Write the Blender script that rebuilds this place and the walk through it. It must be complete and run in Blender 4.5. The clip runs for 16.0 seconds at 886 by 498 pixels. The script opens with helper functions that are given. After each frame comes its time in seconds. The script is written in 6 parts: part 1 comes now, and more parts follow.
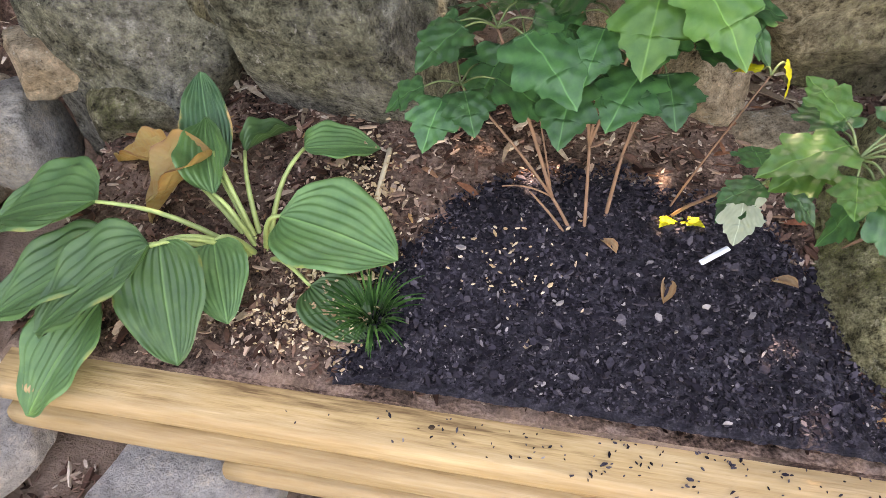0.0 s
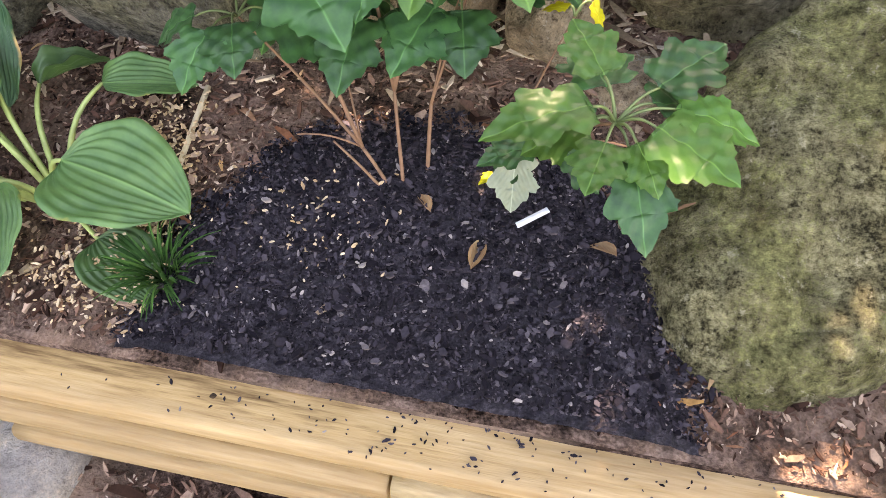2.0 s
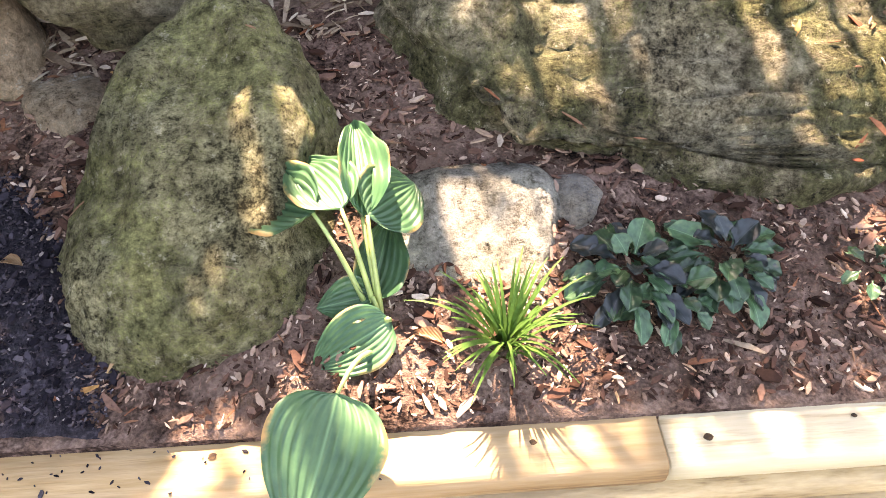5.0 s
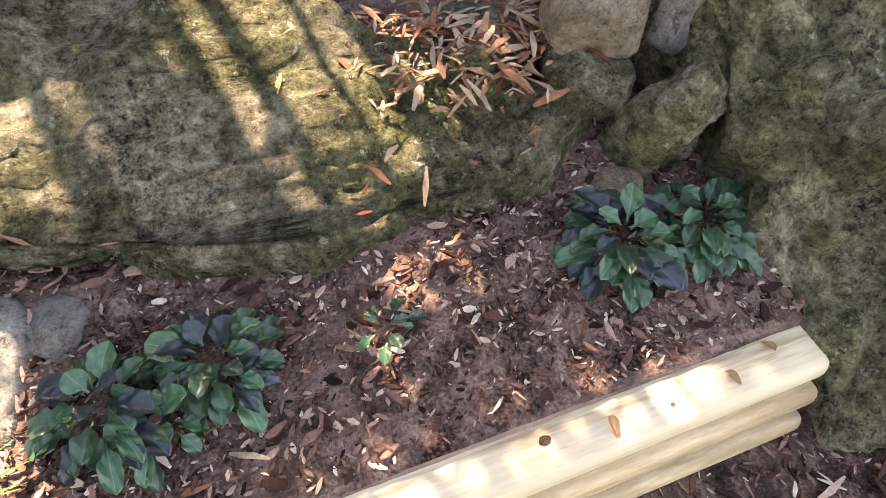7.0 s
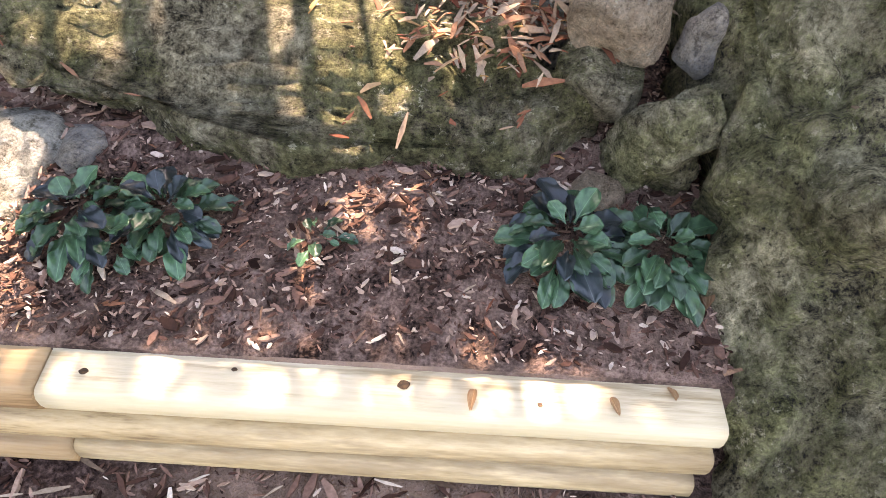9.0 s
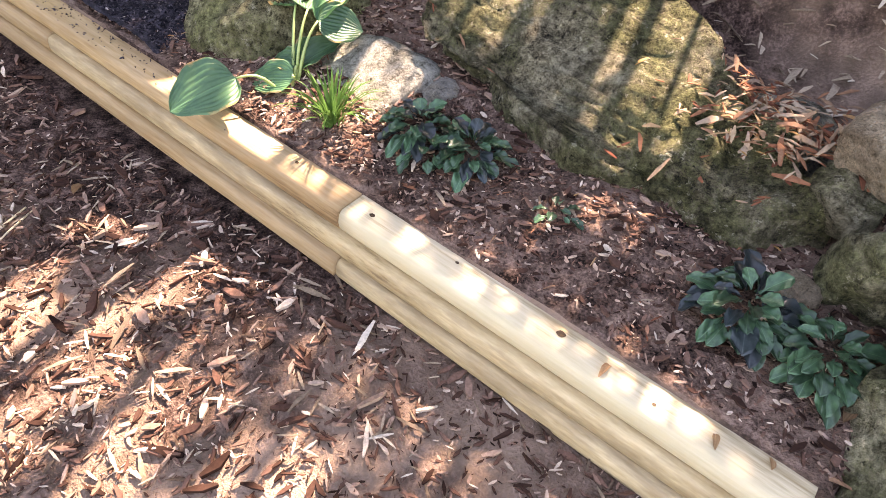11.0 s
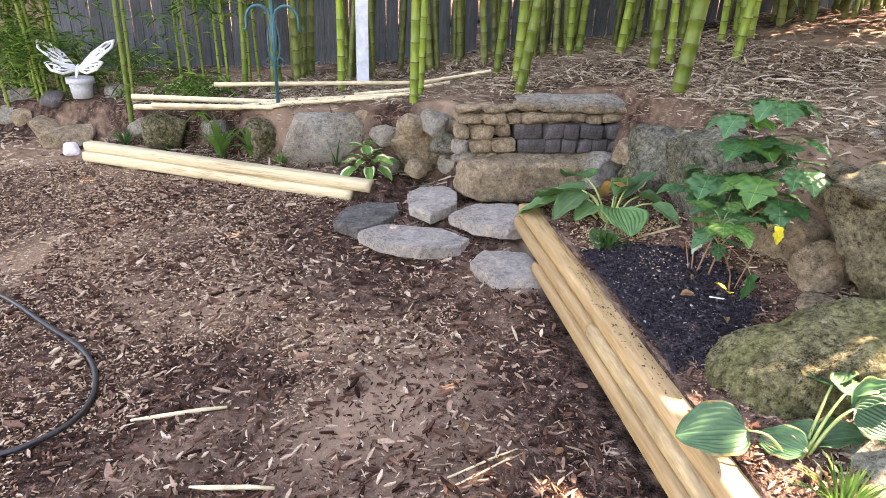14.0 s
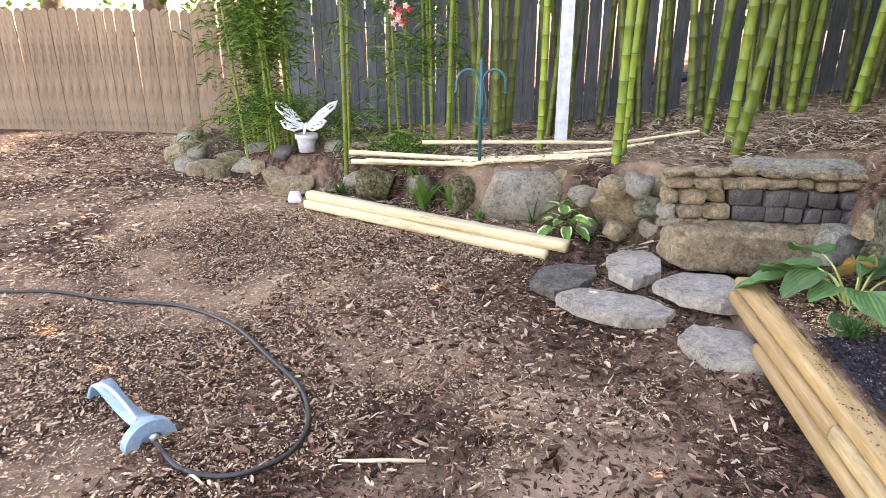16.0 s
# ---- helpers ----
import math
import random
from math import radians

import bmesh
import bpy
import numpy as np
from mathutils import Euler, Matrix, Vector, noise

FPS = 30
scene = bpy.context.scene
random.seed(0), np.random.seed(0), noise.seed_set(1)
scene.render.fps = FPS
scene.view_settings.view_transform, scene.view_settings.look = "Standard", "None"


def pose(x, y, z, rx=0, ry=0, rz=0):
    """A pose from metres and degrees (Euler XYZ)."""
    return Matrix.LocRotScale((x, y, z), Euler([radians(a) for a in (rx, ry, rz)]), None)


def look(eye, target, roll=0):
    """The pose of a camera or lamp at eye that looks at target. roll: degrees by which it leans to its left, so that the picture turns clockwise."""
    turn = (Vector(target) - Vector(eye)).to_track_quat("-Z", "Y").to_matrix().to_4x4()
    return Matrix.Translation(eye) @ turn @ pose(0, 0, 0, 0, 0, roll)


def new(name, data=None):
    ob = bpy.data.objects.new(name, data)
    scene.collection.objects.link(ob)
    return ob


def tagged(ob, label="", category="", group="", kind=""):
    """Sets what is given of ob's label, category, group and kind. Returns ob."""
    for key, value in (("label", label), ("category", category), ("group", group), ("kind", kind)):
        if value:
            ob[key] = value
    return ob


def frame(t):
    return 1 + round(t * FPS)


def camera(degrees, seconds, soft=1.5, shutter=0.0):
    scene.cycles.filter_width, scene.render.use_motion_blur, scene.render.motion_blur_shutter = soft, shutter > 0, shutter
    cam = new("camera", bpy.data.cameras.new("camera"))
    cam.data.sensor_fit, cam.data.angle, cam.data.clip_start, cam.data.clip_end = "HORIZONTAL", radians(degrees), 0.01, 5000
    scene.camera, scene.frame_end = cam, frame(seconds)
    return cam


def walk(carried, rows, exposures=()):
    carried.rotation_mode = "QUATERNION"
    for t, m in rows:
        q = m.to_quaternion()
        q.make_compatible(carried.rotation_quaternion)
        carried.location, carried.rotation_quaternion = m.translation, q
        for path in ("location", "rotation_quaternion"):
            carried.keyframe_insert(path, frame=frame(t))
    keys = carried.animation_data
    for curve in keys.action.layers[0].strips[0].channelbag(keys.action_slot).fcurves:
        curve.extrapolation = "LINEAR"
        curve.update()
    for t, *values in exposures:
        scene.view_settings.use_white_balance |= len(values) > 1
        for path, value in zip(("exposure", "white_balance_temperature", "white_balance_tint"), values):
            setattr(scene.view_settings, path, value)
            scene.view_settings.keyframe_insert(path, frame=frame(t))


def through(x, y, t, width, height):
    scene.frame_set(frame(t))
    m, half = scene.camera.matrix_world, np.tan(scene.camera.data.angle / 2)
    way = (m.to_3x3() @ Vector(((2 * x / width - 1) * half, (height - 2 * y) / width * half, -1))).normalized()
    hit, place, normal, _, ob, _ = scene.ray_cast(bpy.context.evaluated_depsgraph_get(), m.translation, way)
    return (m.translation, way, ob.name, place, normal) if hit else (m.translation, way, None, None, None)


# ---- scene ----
cam = camera(70.7, 16.0, soft=0.8)
PATH = [
    (0, (-0.002, 0.009, 1.377), (-0.375, 1.234, -0.16), -8.0),
    (0.5, (0.141, -0.022, 1.36), (-0.27, 1.197, -0.172), -10.0),
    (1, (0.208, 0.037, 1.345), (-0.101, 1.226, -0.234), -10.4),
    (1.5, (0.239, 0.143, 1.319), (-0.007, 1.303, -0.291), -6.9),
    (2, (0.299, 0.166, 1.294), (-0.014, 1.231, -0.37), -6.1),
    (2.5, (0.451, 0.095, 1.306), (-0.054, 1.195, -0.285), -8.7),
    (3, (0.594, 0.022, 1.29), (0.229, 1.237, -0.256), -5.0),
    (3.5, (0.711, 0.059, 1.272), (0.555, 1.289, -0.297), -5.4),
    (3.7, (0.767, 0.103, 1.252), (0.693, 1.309, -0.342), -4.4),
    (5.8, (1.327, 0.067, 1.259), (1.455, 1.293, -0.317), -1.8),
    (6, (1.395, 0.058, 1.241), (1.594, 1.298, -0.315), -3.1),
    (6.5, (1.617, 0.122, 1.229), (1.909, 1.307, -0.356), -3.4),
    (7, (1.789, 0.153, 1.243), (2.223, 1.296, -0.339), -0.6),
    (7.5, (2.03, 0.114, 1.248), (2.226, 1.301, -0.349), -2.5),
    (8, (2.116, 0.066, 1.228), (2.158, 1.262, -0.374), -4.5),
    (8.2, (2.077, 0.045, 1.222), (2.185, 1.261, -0.362), -0.6),
    (10.3, (2.325, -0.224, 1.287), (1.773, 0.851, -0.307), -0.0),
    (10.5, (2.324, -0.288, 1.292), (1.694, 0.817, -0.252), 1.4),
    (11, (2.322, -0.383, 1.33), (1.52, 0.758, -0.103), 4.9),
    (11.5, (2.317, -0.386, 1.375), (1.144, 0.556, 0.056), 2.3),
    (12, (2.324, -0.401, 1.428), (0.899, 0.35, 0.243), 2.6),
    (12.5, (2.293, -0.473, 1.47), (0.722, 0.177, 0.417), 2.3),
    (13, (2.263, -0.564, 1.518), (0.568, 0.001, 0.621), 2.3),
    (13.5, (2.244, -0.6, 1.535), (0.471, -0.204, 0.698), 2.2),
    (14, (2.226, -0.627, 1.549), (0.421, -0.313, 0.747), 2.2),
    (14.5, (2.21, -0.68, 1.557), (0.377, -0.518, 0.773), 1.3),
    (15, (2.186, -0.717, 1.566), (0.334, -0.722, 0.811), 0.7),
    (15.5, (2.171, -0.759, 1.584), (0.3, -0.911, 0.892), -0.3),
    (16, (2.167, -0.792, 1.583), (0.292, -1.018, 0.923), 0.1),
]
walk(cam, [(t, look(eye, target, roll)) for t, eye, target, roll in PATH],
     exposures=[(0.0, 3.5, 10700, 27), (3.5, 3.4, 10300, 27), (6.0, 3.12, 9100, 28), (7.0, 2.98, 9000, 28), (8.0, 3.2, 8900, 28), (11.5, 2.9, 8800, 30), (12.5, 2.95, 8900, 29), (13.2, 3.12, 9200, 28), (14.5, 3.38, 9800, 26), (16.0, 3.45, 10000, 25)])

# ---- light ----
SUN_FROM = Vector((-0.15, 0.735, 0.895)).normalized()
world = bpy.data.worlds.new("sky")
scene.world = world
world.use_nodes = True
_sky = world.node_tree.nodes.new("ShaderNodeTexSky")
_sky.sky_type, _sky.sun_disc = "NISHITA", False
_sky.sun_elevation = math.asin(SUN_FROM.z)
_sky.sun_rotation = math.atan2(SUN_FROM.x, SUN_FROM.y)
_bg = world.node_tree.nodes["Background"]
_bg.inputs["Strength"].default_value = 0.15
world.node_tree.links.new(_sky.outputs[0], _bg.inputs["Color"])
_sun = bpy.data.lights.new("sun", "SUN")
_sun.energy, _sun.angle, _sun.color = 4.8, radians(0.42), (1.0, 0.96, 0.92)
sun = new("sun", _sun)
sun.matrix_world = look(tuple(SUN_FROM * 30), (0, 0, 0))

# ---- materials ----


def shader(name, rough=0.8, metal=0.0):
    m = bpy.data.materials.new(name)
    m.use_nodes = True
    b = m.node_tree.nodes["Principled BSDF"]
    b.inputs["Roughness"].default_value, b.inputs["Metallic"].default_value = rough, metal
    return m, m.node_tree.nodes, m.node_tree.links, b


def ramp(n, stops):
    r = n.new("ShaderNodeValToRGB")
    e = r.color_ramp.elements
    while len(e) < len(stops):
        e.new(0.5)
    for k, (p, c) in zip(e, stops):
        k.position, k.color = p, (*c, 1)
    return r


def noise_node(n, l, vec, scale, detail=6.0, rough=0.6):
    t = n.new("ShaderNodeTexNoise")
    t.inputs["Scale"].default_value, t.inputs["Detail"].default_value, t.inputs["Roughness"].default_value = scale, detail, rough
    if vec is not None:
        l.new(vec, t.inputs["Vector"])
    return t


def mix(n, l, kind, fac, a, b):
    m = n.new("ShaderNodeMix")
    m.data_type, m.blend_type = "RGBA", kind
    for sock, v in ((m.inputs[0], fac), (m.inputs[6], a), (m.inputs[7], b)):
        if isinstance(v, (int, float)):
            sock.default_value = v
        elif isinstance(v, tuple):
            sock.default_value = (*v, 1)
        else:
            l.new(v, sock)
    return m.outputs[2]


def place_vec(n, l, stretch=(1, 1, 1), space="Object"):
    c, mp = n.new("ShaderNodeTexCoord"), n.new("ShaderNodeMapping")
    mp.inputs["Scale"].default_value = stretch
    l.new(c.outputs[space], mp.inputs["Vector"])
    return mp.outputs[0]


def bump(n, l, b, height, strength, distance):
    bp = n.new("ShaderNodeBump")
    bp.inputs["Strength"].default_value, bp.inputs["Distance"].default_value = strength, distance
    l.new(height, bp.inputs["Height"])
    l.new(bp.outputs[0], b.inputs["Normal"])


def grainy(name, stops, scale=12.0, fine=90.0, rough=0.85, relief=0.01, stain=None, stain_scale=3.0, stretch=(1, 1, 1), vary=0.25, amount=0.5, spec=0.3):
    """Two scales of noise over a colour ramp, an optional stain, a per-object shift and a bump."""
    m, n, l, b = shader(name, rough)
    v = place_vec(n, l, stretch)
    big, small = noise_node(n, l, v, scale), noise_node(n, l, v, fine, 4.0)
    r = ramp(n, stops)
    add = n.new("ShaderNodeMath")
    add.operation = "MULTIPLY_ADD"
    l.new(small.outputs[0], add.inputs[0])
    add.inputs[1].default_value = 0.7
    l.new(big.outputs[0], add.inputs[2])
    off = n.new("ShaderNodeMath")
    off.operation = "SUBTRACT"
    l.new(add.outputs[0], off.inputs[0])
    off.inputs[1].default_value = 0.35
    l.new(off.outputs[0], r.inputs[0])
    col = r.outputs[0]
    if stain:
        s = noise_node(n, l, v, stain_scale, 5.0, 0.65)
        sr = ramp(n, [(0.46, (0, 0, 0)), (0.62, (amount, amount, amount))])
        l.new(s.outputs[0], sr.inputs[0])
        col = mix(n, l, "MIX", sr.outputs[0], col, stain)
    if vary:
        info = n.new("ShaderNodeObjectInfo")
        hsv = n.new("ShaderNodeHueSaturation")
        mr = n.new("ShaderNodeMapRange")
        mr.inputs[3].default_value, mr.inputs[4].default_value = 1 - vary, 1 + vary
        l.new(info.outputs["Random"], mr.inputs[0])
        l.new(mr.outputs[0], hsv.inputs["Value"])
        l.new(col, hsv.inputs["Color"])
        col = hsv.outputs[0]
    l.new(col, b.inputs["Base Color"])
    b.inputs["Specular IOR Level"].default_value = spec
    if relief:
        bump(n, l, b, off.outputs[0], 0.8, relief)
    return m


M_SOIL = grainy("mulch soil", [(0.3, (0.008, 0.005, 0.004)), (0.5, (0.06, 0.036, 0.028)), (0.76, (0.24, 0.155, 0.12))], 16, 130, 0.97, 0.02, (0.44, 0.30, 0.215), 0.8, vary=0, amount=0.62, spec=0.05)
M_BED = grainy("bed soil", [(0.32, (0.010, 0.006, 0.005)), (0.5, (0.10, 0.062, 0.047)), (0.78, (0.30, 0.20, 0.155))], 18, 140, 0.95, 0.016, (0.26, 0.17, 0.125), 4, vary=0, spec=0.05)
def rock_mat(name, dark, mid, pale, moss, lichen, moss_amount=0.8, seed=0.0, moss_scale=2.4, speck=1.0):
    """Weathered stone: mottling at three scales, moss that sits in patches broken by grain, crusts of lichen, dark pits and cracks."""
    m, n, l, b = shader(name, 0.93)
    sh = n.new("ShaderNodeVectorMath")
    sh.inputs[1].default_value = (seed, seed * 0.7, 3.1)
    l.new(place_vec(n, l), sh.inputs[0])
    v = sh.outputs[0]
    big, med, fine = noise_node(n, l, v, 4.0, 8, 0.7), noise_node(n, l, v, 38, 8, 0.78), noise_node(n, l, v, 170, 3, 0.7)

    def madd(a, k, c):
        q = n.new("ShaderNodeMath")
        q.operation = "MULTIPLY_ADD"
        l.new(a, q.inputs[0])
        q.inputs[1].default_value = k
        if isinstance(c, (int, float)):
            q.inputs[2].default_value = c
        else:
            l.new(c, q.inputs[2])
        return q.outputs[0]

    grain = madd(med.outputs[0], 1.1, madd(fine.outputs[0], 0.9, big.outputs[0]))
    half = madd(grain, 0.333, 0.0)
    r = ramp(n, [(0.40, dark), (0.475, mid), (0.61, pale)])
    l.new(half, r.inputs[0])
    mo = noise_node(n, l, v, moss_scale, 8, 0.75)
    mr = ramp(n, [(0.66, (0, 0, 0)), (0.76, (moss_amount,) * 3)])
    l.new(madd(fine.outputs[0], 0.42, mo.outputs[0]), mr.inputs[0])
    mg = ramp(n, [(0.36, tuple(c * 0.3 for c in moss)), (0.5, moss), (0.66, tuple(min(1, c * 1.9) for c in moss))])
    l.new(madd(med.outputs[0], 0.6, madd(fine.outputs[0], 0.4, 0.0)), mg.inputs[0])
    col = mix(n, l, "MIX", mr.outputs[0], r.outputs[0], mg.outputs[0])
    li = noise_node(n, l, v, 30, 6, 0.8)
    lr = ramp(n, [(0.60, (0, 0, 0)), (0.63, (0.75,) * 3)])
    l.new(li.outputs[0], lr.inputs[0])
    col = mix(n, l, "MIX", lr.outputs[0], col, lichen)
    pit = noise_node(n, l, v, 62, 4, 0.7)
    pr = ramp(n, [(0.30, (0.2,) * 3), (0.40, (1, 1, 1))])
    l.new(pit.outputs[0], pr.inputs[0])
    col = mix(n, l, "MULTIPLY", speck, col, pr.outputs[0])
    wide = noise_node(n, l, v, 10, 7, 0.7)
    wr = ramp(n, [(0.36, (0.66, 0.64, 0.62)), (0.5, (1.0, 1.0, 1.0)), (0.64, (1.3, 1.29, 1.25))])
    l.new(wide.outputs[0], wr.inputs[0])
    sr = ramp(n, [(0.40, (0.62, 0.61, 0.59)), (0.47, (0.96, 0.96, 0.96)), (0.53, (1.04, 1.04, 1.04)), (0.6, (1.3, 1.29, 1.26))])
    l.new(med.outputs[0], sr.inputs[0])
    col = mix(n, l, "MULTIPLY", speck, col, sr.outputs[0])
    col = mix(n, l, "MULTIPLY", 1.0, col, wr.outputs[0])
    l.new(col, b.inputs["Base Color"])
    b.inputs["Specular IOR Level"].default_value = 0.12
    pc = n.new("ShaderNodeClamp")
    pc.inputs[1].default_value, pc.inputs[2].default_value = 0.3, 0.46
    l.new(pit.outputs[0], pc.inputs[0])
    bump(n, l, b, madd(pc.outputs[0], 1.6, madd(med.outputs[0], 1.0, madd(fine.outputs[0], 0.35, 0.0))), 1.0, 0.05)
    return m


M_ROCK = rock_mat("mossy rock", (0.022, 0.019, 0.012), (0.19, 0.165, 0.105), (0.50, 0.45, 0.32), (0.085, 0.09, 0.032), (0.5, 0.47, 0.34), 0.78, 0.0, 3.6)
M_OLIVE = rock_mat("olive mossy rock", (0.05, 0.045, 0.022), (0.27, 0.25, 0.14), (0.56, 0.51, 0.34), (0.17, 0.18, 0.06), (0.55, 0.51, 0.36), 0.75, 4.0, 4.0)
M_STEEP = rock_mat("steep mossy rock", (0.035, 0.03, 0.028), (0.26, 0.235, 0.14), (0.6, 0.54, 0.37), (0.10, 0.115, 0.03), (0.6, 0.55, 0.38), 0.6, 17.0, 7.0)
M_WHITE_STONE = rock_mat("pale stone", (0.14, 0.13, 0.10), (0.36, 0.34, 0.28), (0.6, 0.57, 0.5), (0.16, 0.16, 0.09), (0.55, 0.52, 0.45), 0.3, 9.0, 6.0)
M_MID = grainy("tan timber", [(0.3, (0.20, 0.13, 0.065)), (0.46, (0.41, 0.295, 0.15)), (0.8, (0.58, 0.445, 0.26))], 5, 60, 0.72, 0.003, (0.17, 0.11, 0.06), 9, stretch=(0.3, 1.8, 1.8), vary=0.1, amount=0.55)
M_BLOCK = rock_mat("brown block rock", (0.08, 0.065, 0.04), (0.27, 0.23, 0.15), (0.5, 0.44, 0.31), (0.15, 0.145, 0.06), (0.4, 0.36, 0.27), 0.5, 7.0)
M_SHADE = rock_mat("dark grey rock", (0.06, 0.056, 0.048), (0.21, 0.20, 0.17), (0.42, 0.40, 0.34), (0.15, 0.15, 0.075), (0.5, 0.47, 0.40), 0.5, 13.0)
M_GREY = rock_mat("grey stone", (0.17, 0.155, 0.135), (0.44, 0.415, 0.37), (0.68, 0.65, 0.59), (0.28, 0.21, 0.125), (0.5, 0.46, 0.38), 0.45, 21.0, 5.0, speck=0.3)
M_TAN = rock_mat("tan stone", (0.12, 0.085, 0.055), (0.40, 0.32, 0.225), (0.66, 0.57, 0.44), (0.40, 0.23, 0.11), (0.60, 0.56, 0.46), 0.35, 31.0, 4.0, speck=0.3)
M_DARK = grainy("dark block", [(0.3, (0.04, 0.036, 0.036)), (0.6, (0.09, 0.08, 0.08)), (0.85, (0.2, 0.185, 0.175))], 12, 90, 0.85, 0.006, None, vary=0.25)
M_PALE = grainy("pale timber", [(0.3, (0.36, 0.27, 0.15)), (0.45, (0.56, 0.465, 0.30)), (0.8, (0.71, 0.62, 0.44))], 5, 60, 0.7, 0.003, (0.46, 0.37, 0.2), 3, stretch=(0.12, 1.8, 1.8), vary=0.08, amount=0.5)
M_OLD = grainy("weathered timber", [(0.3, (0.17, 0.095, 0.04)), (0.46, (0.42, 0.27, 0.12)), (0.8, (0.60, 0.43, 0.24))], 5, 60, 0.75, 0.003, (0.16, 0.09, 0.045), 4, stretch=(0.14, 1.8, 1.8), vary=0.1, amount=0.5)
M_TANF = grainy("tan fence", [(0.3, (0.12, 0.082, 0.058)), (0.5, (0.245, 0.178, 0.126)), (0.8, (0.34, 0.26, 0.195))], 6, 40, 0.85, 0.003, (0.10, 0.065, 0.04), 5, stretch=(1.8, 1.8, 0.2), vary=0.12, amount=0.6)
M_GREYF = grainy("grey fence", [(0.25, (0.03, 0.034, 0.037)), (0.5, (0.07, 0.08, 0.088)), (0.8, (0.13, 0.147, 0.163))], 6, 40, 0.85, 0.003, (0.05, 0.05, 0.05), 4, stretch=(1.5, 1.5, 0.15), vary=0.3, amount=0.5)
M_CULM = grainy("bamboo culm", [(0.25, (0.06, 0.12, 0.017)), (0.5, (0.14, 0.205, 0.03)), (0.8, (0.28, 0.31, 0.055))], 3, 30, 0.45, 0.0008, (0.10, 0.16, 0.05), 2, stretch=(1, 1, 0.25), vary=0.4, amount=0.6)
# duller, darker copy of the culm colour with the back row's shade painted in
M_CULM2 = grainy("old bamboo culm with painted shade", [(0.25, (0.05, 0.075, 0.02)), (0.5, (0.11, 0.14, 0.035)), (0.8, (0.20, 0.21, 0.06))], 3, 30, 0.5, 0.0008, (0.14, 0.14, 0.08), 2, stretch=(1, 1, 0.25), vary=0.4, amount=0.6)
M_NODE = grainy("bamboo node", [(0.3, (0.05, 0.045, 0.02)), (0.7, (0.14, 0.13, 0.05))], 20, 80, 0.6, 0.001, None, vary=0.2)

# ---- shape helpers ----


def part(name, bm, material, parent=None, label="", smooth=True):
    me = bpy.data.meshes.new(name)
    bm.to_mesh(me)
    bm.free()
    return mesh_part(name, me, material, parent, label, smooth)


def mesh_part(name, me, material, parent=None, label="", smooth=True):
    for m in material if isinstance(material, (list, tuple)) else [material]:
        me.materials.append(m)
    if smooth:
        me.polygons.foreach_set("use_smooth", [True] * len(me.polygons))
    ob = new(name, me)
    ob.parent = parent
    if label:
        ob["label"] = label
    return ob


def from_arrays(name, verts, faces):
    me = bpy.data.meshes.new(name)
    me.from_pydata([tuple(v) for v in verts], [], faces)
    me.update()
    return me


def tube(bm, pts, radii, sides=8, cap=True, mat=0):
    """A tube through pts with a radius at each."""
    pts = [Vector(p) for p in pts]
    rings = []
    side = Vector((1, 0, 0))
    for i, p in enumerate(pts):
        d = (pts[min(i + 1, len(pts) - 1)] - pts[max(i - 1, 0)]).normalized()
        if abs(d.dot(side)) > 0.9:
            side = Vector((0, 1, 0))
        u = (side - d * side.dot(d)).normalized()
        w = d.cross(u)
        side = u
        r = radii[i] if hasattr(radii, "__len__") else radii
        rings.append([bm.verts.new(p + (u * math.cos(2 * math.pi * k / sides) + w * math.sin(2 * math.pi * k / sides)) * r) for k in range(sides)])
    for a, b in zip(rings, rings[1:]):
        for k in range(sides):
            f = bm.faces.new((a[k], a[(k + 1) % sides], b[(k + 1) % sides], b[k]))
            f.material_index = mat
    if cap:
        bm.faces.new(rings[0][::-1]).material_index = mat
        bm.faces.new(rings[-1]).material_index = mat
    return rings


def sstep(a, b, x):
    t = np.clip((x - a) / (b - a), 0, 1)
    return t * t * (3 - 2 * t)


_ICO = {}


def ico(sub):
    if sub not in _ICO:
        bm = bmesh.new()
        bmesh.ops.create_icosphere(bm, subdivisions=sub, radius=1)
        _ICO[sub] = (np.array([v.co for v in bm.verts]), [tuple(v.index for v in f.verts) for f in bm.faces])
        bm.free()
    return _ICO[sub]


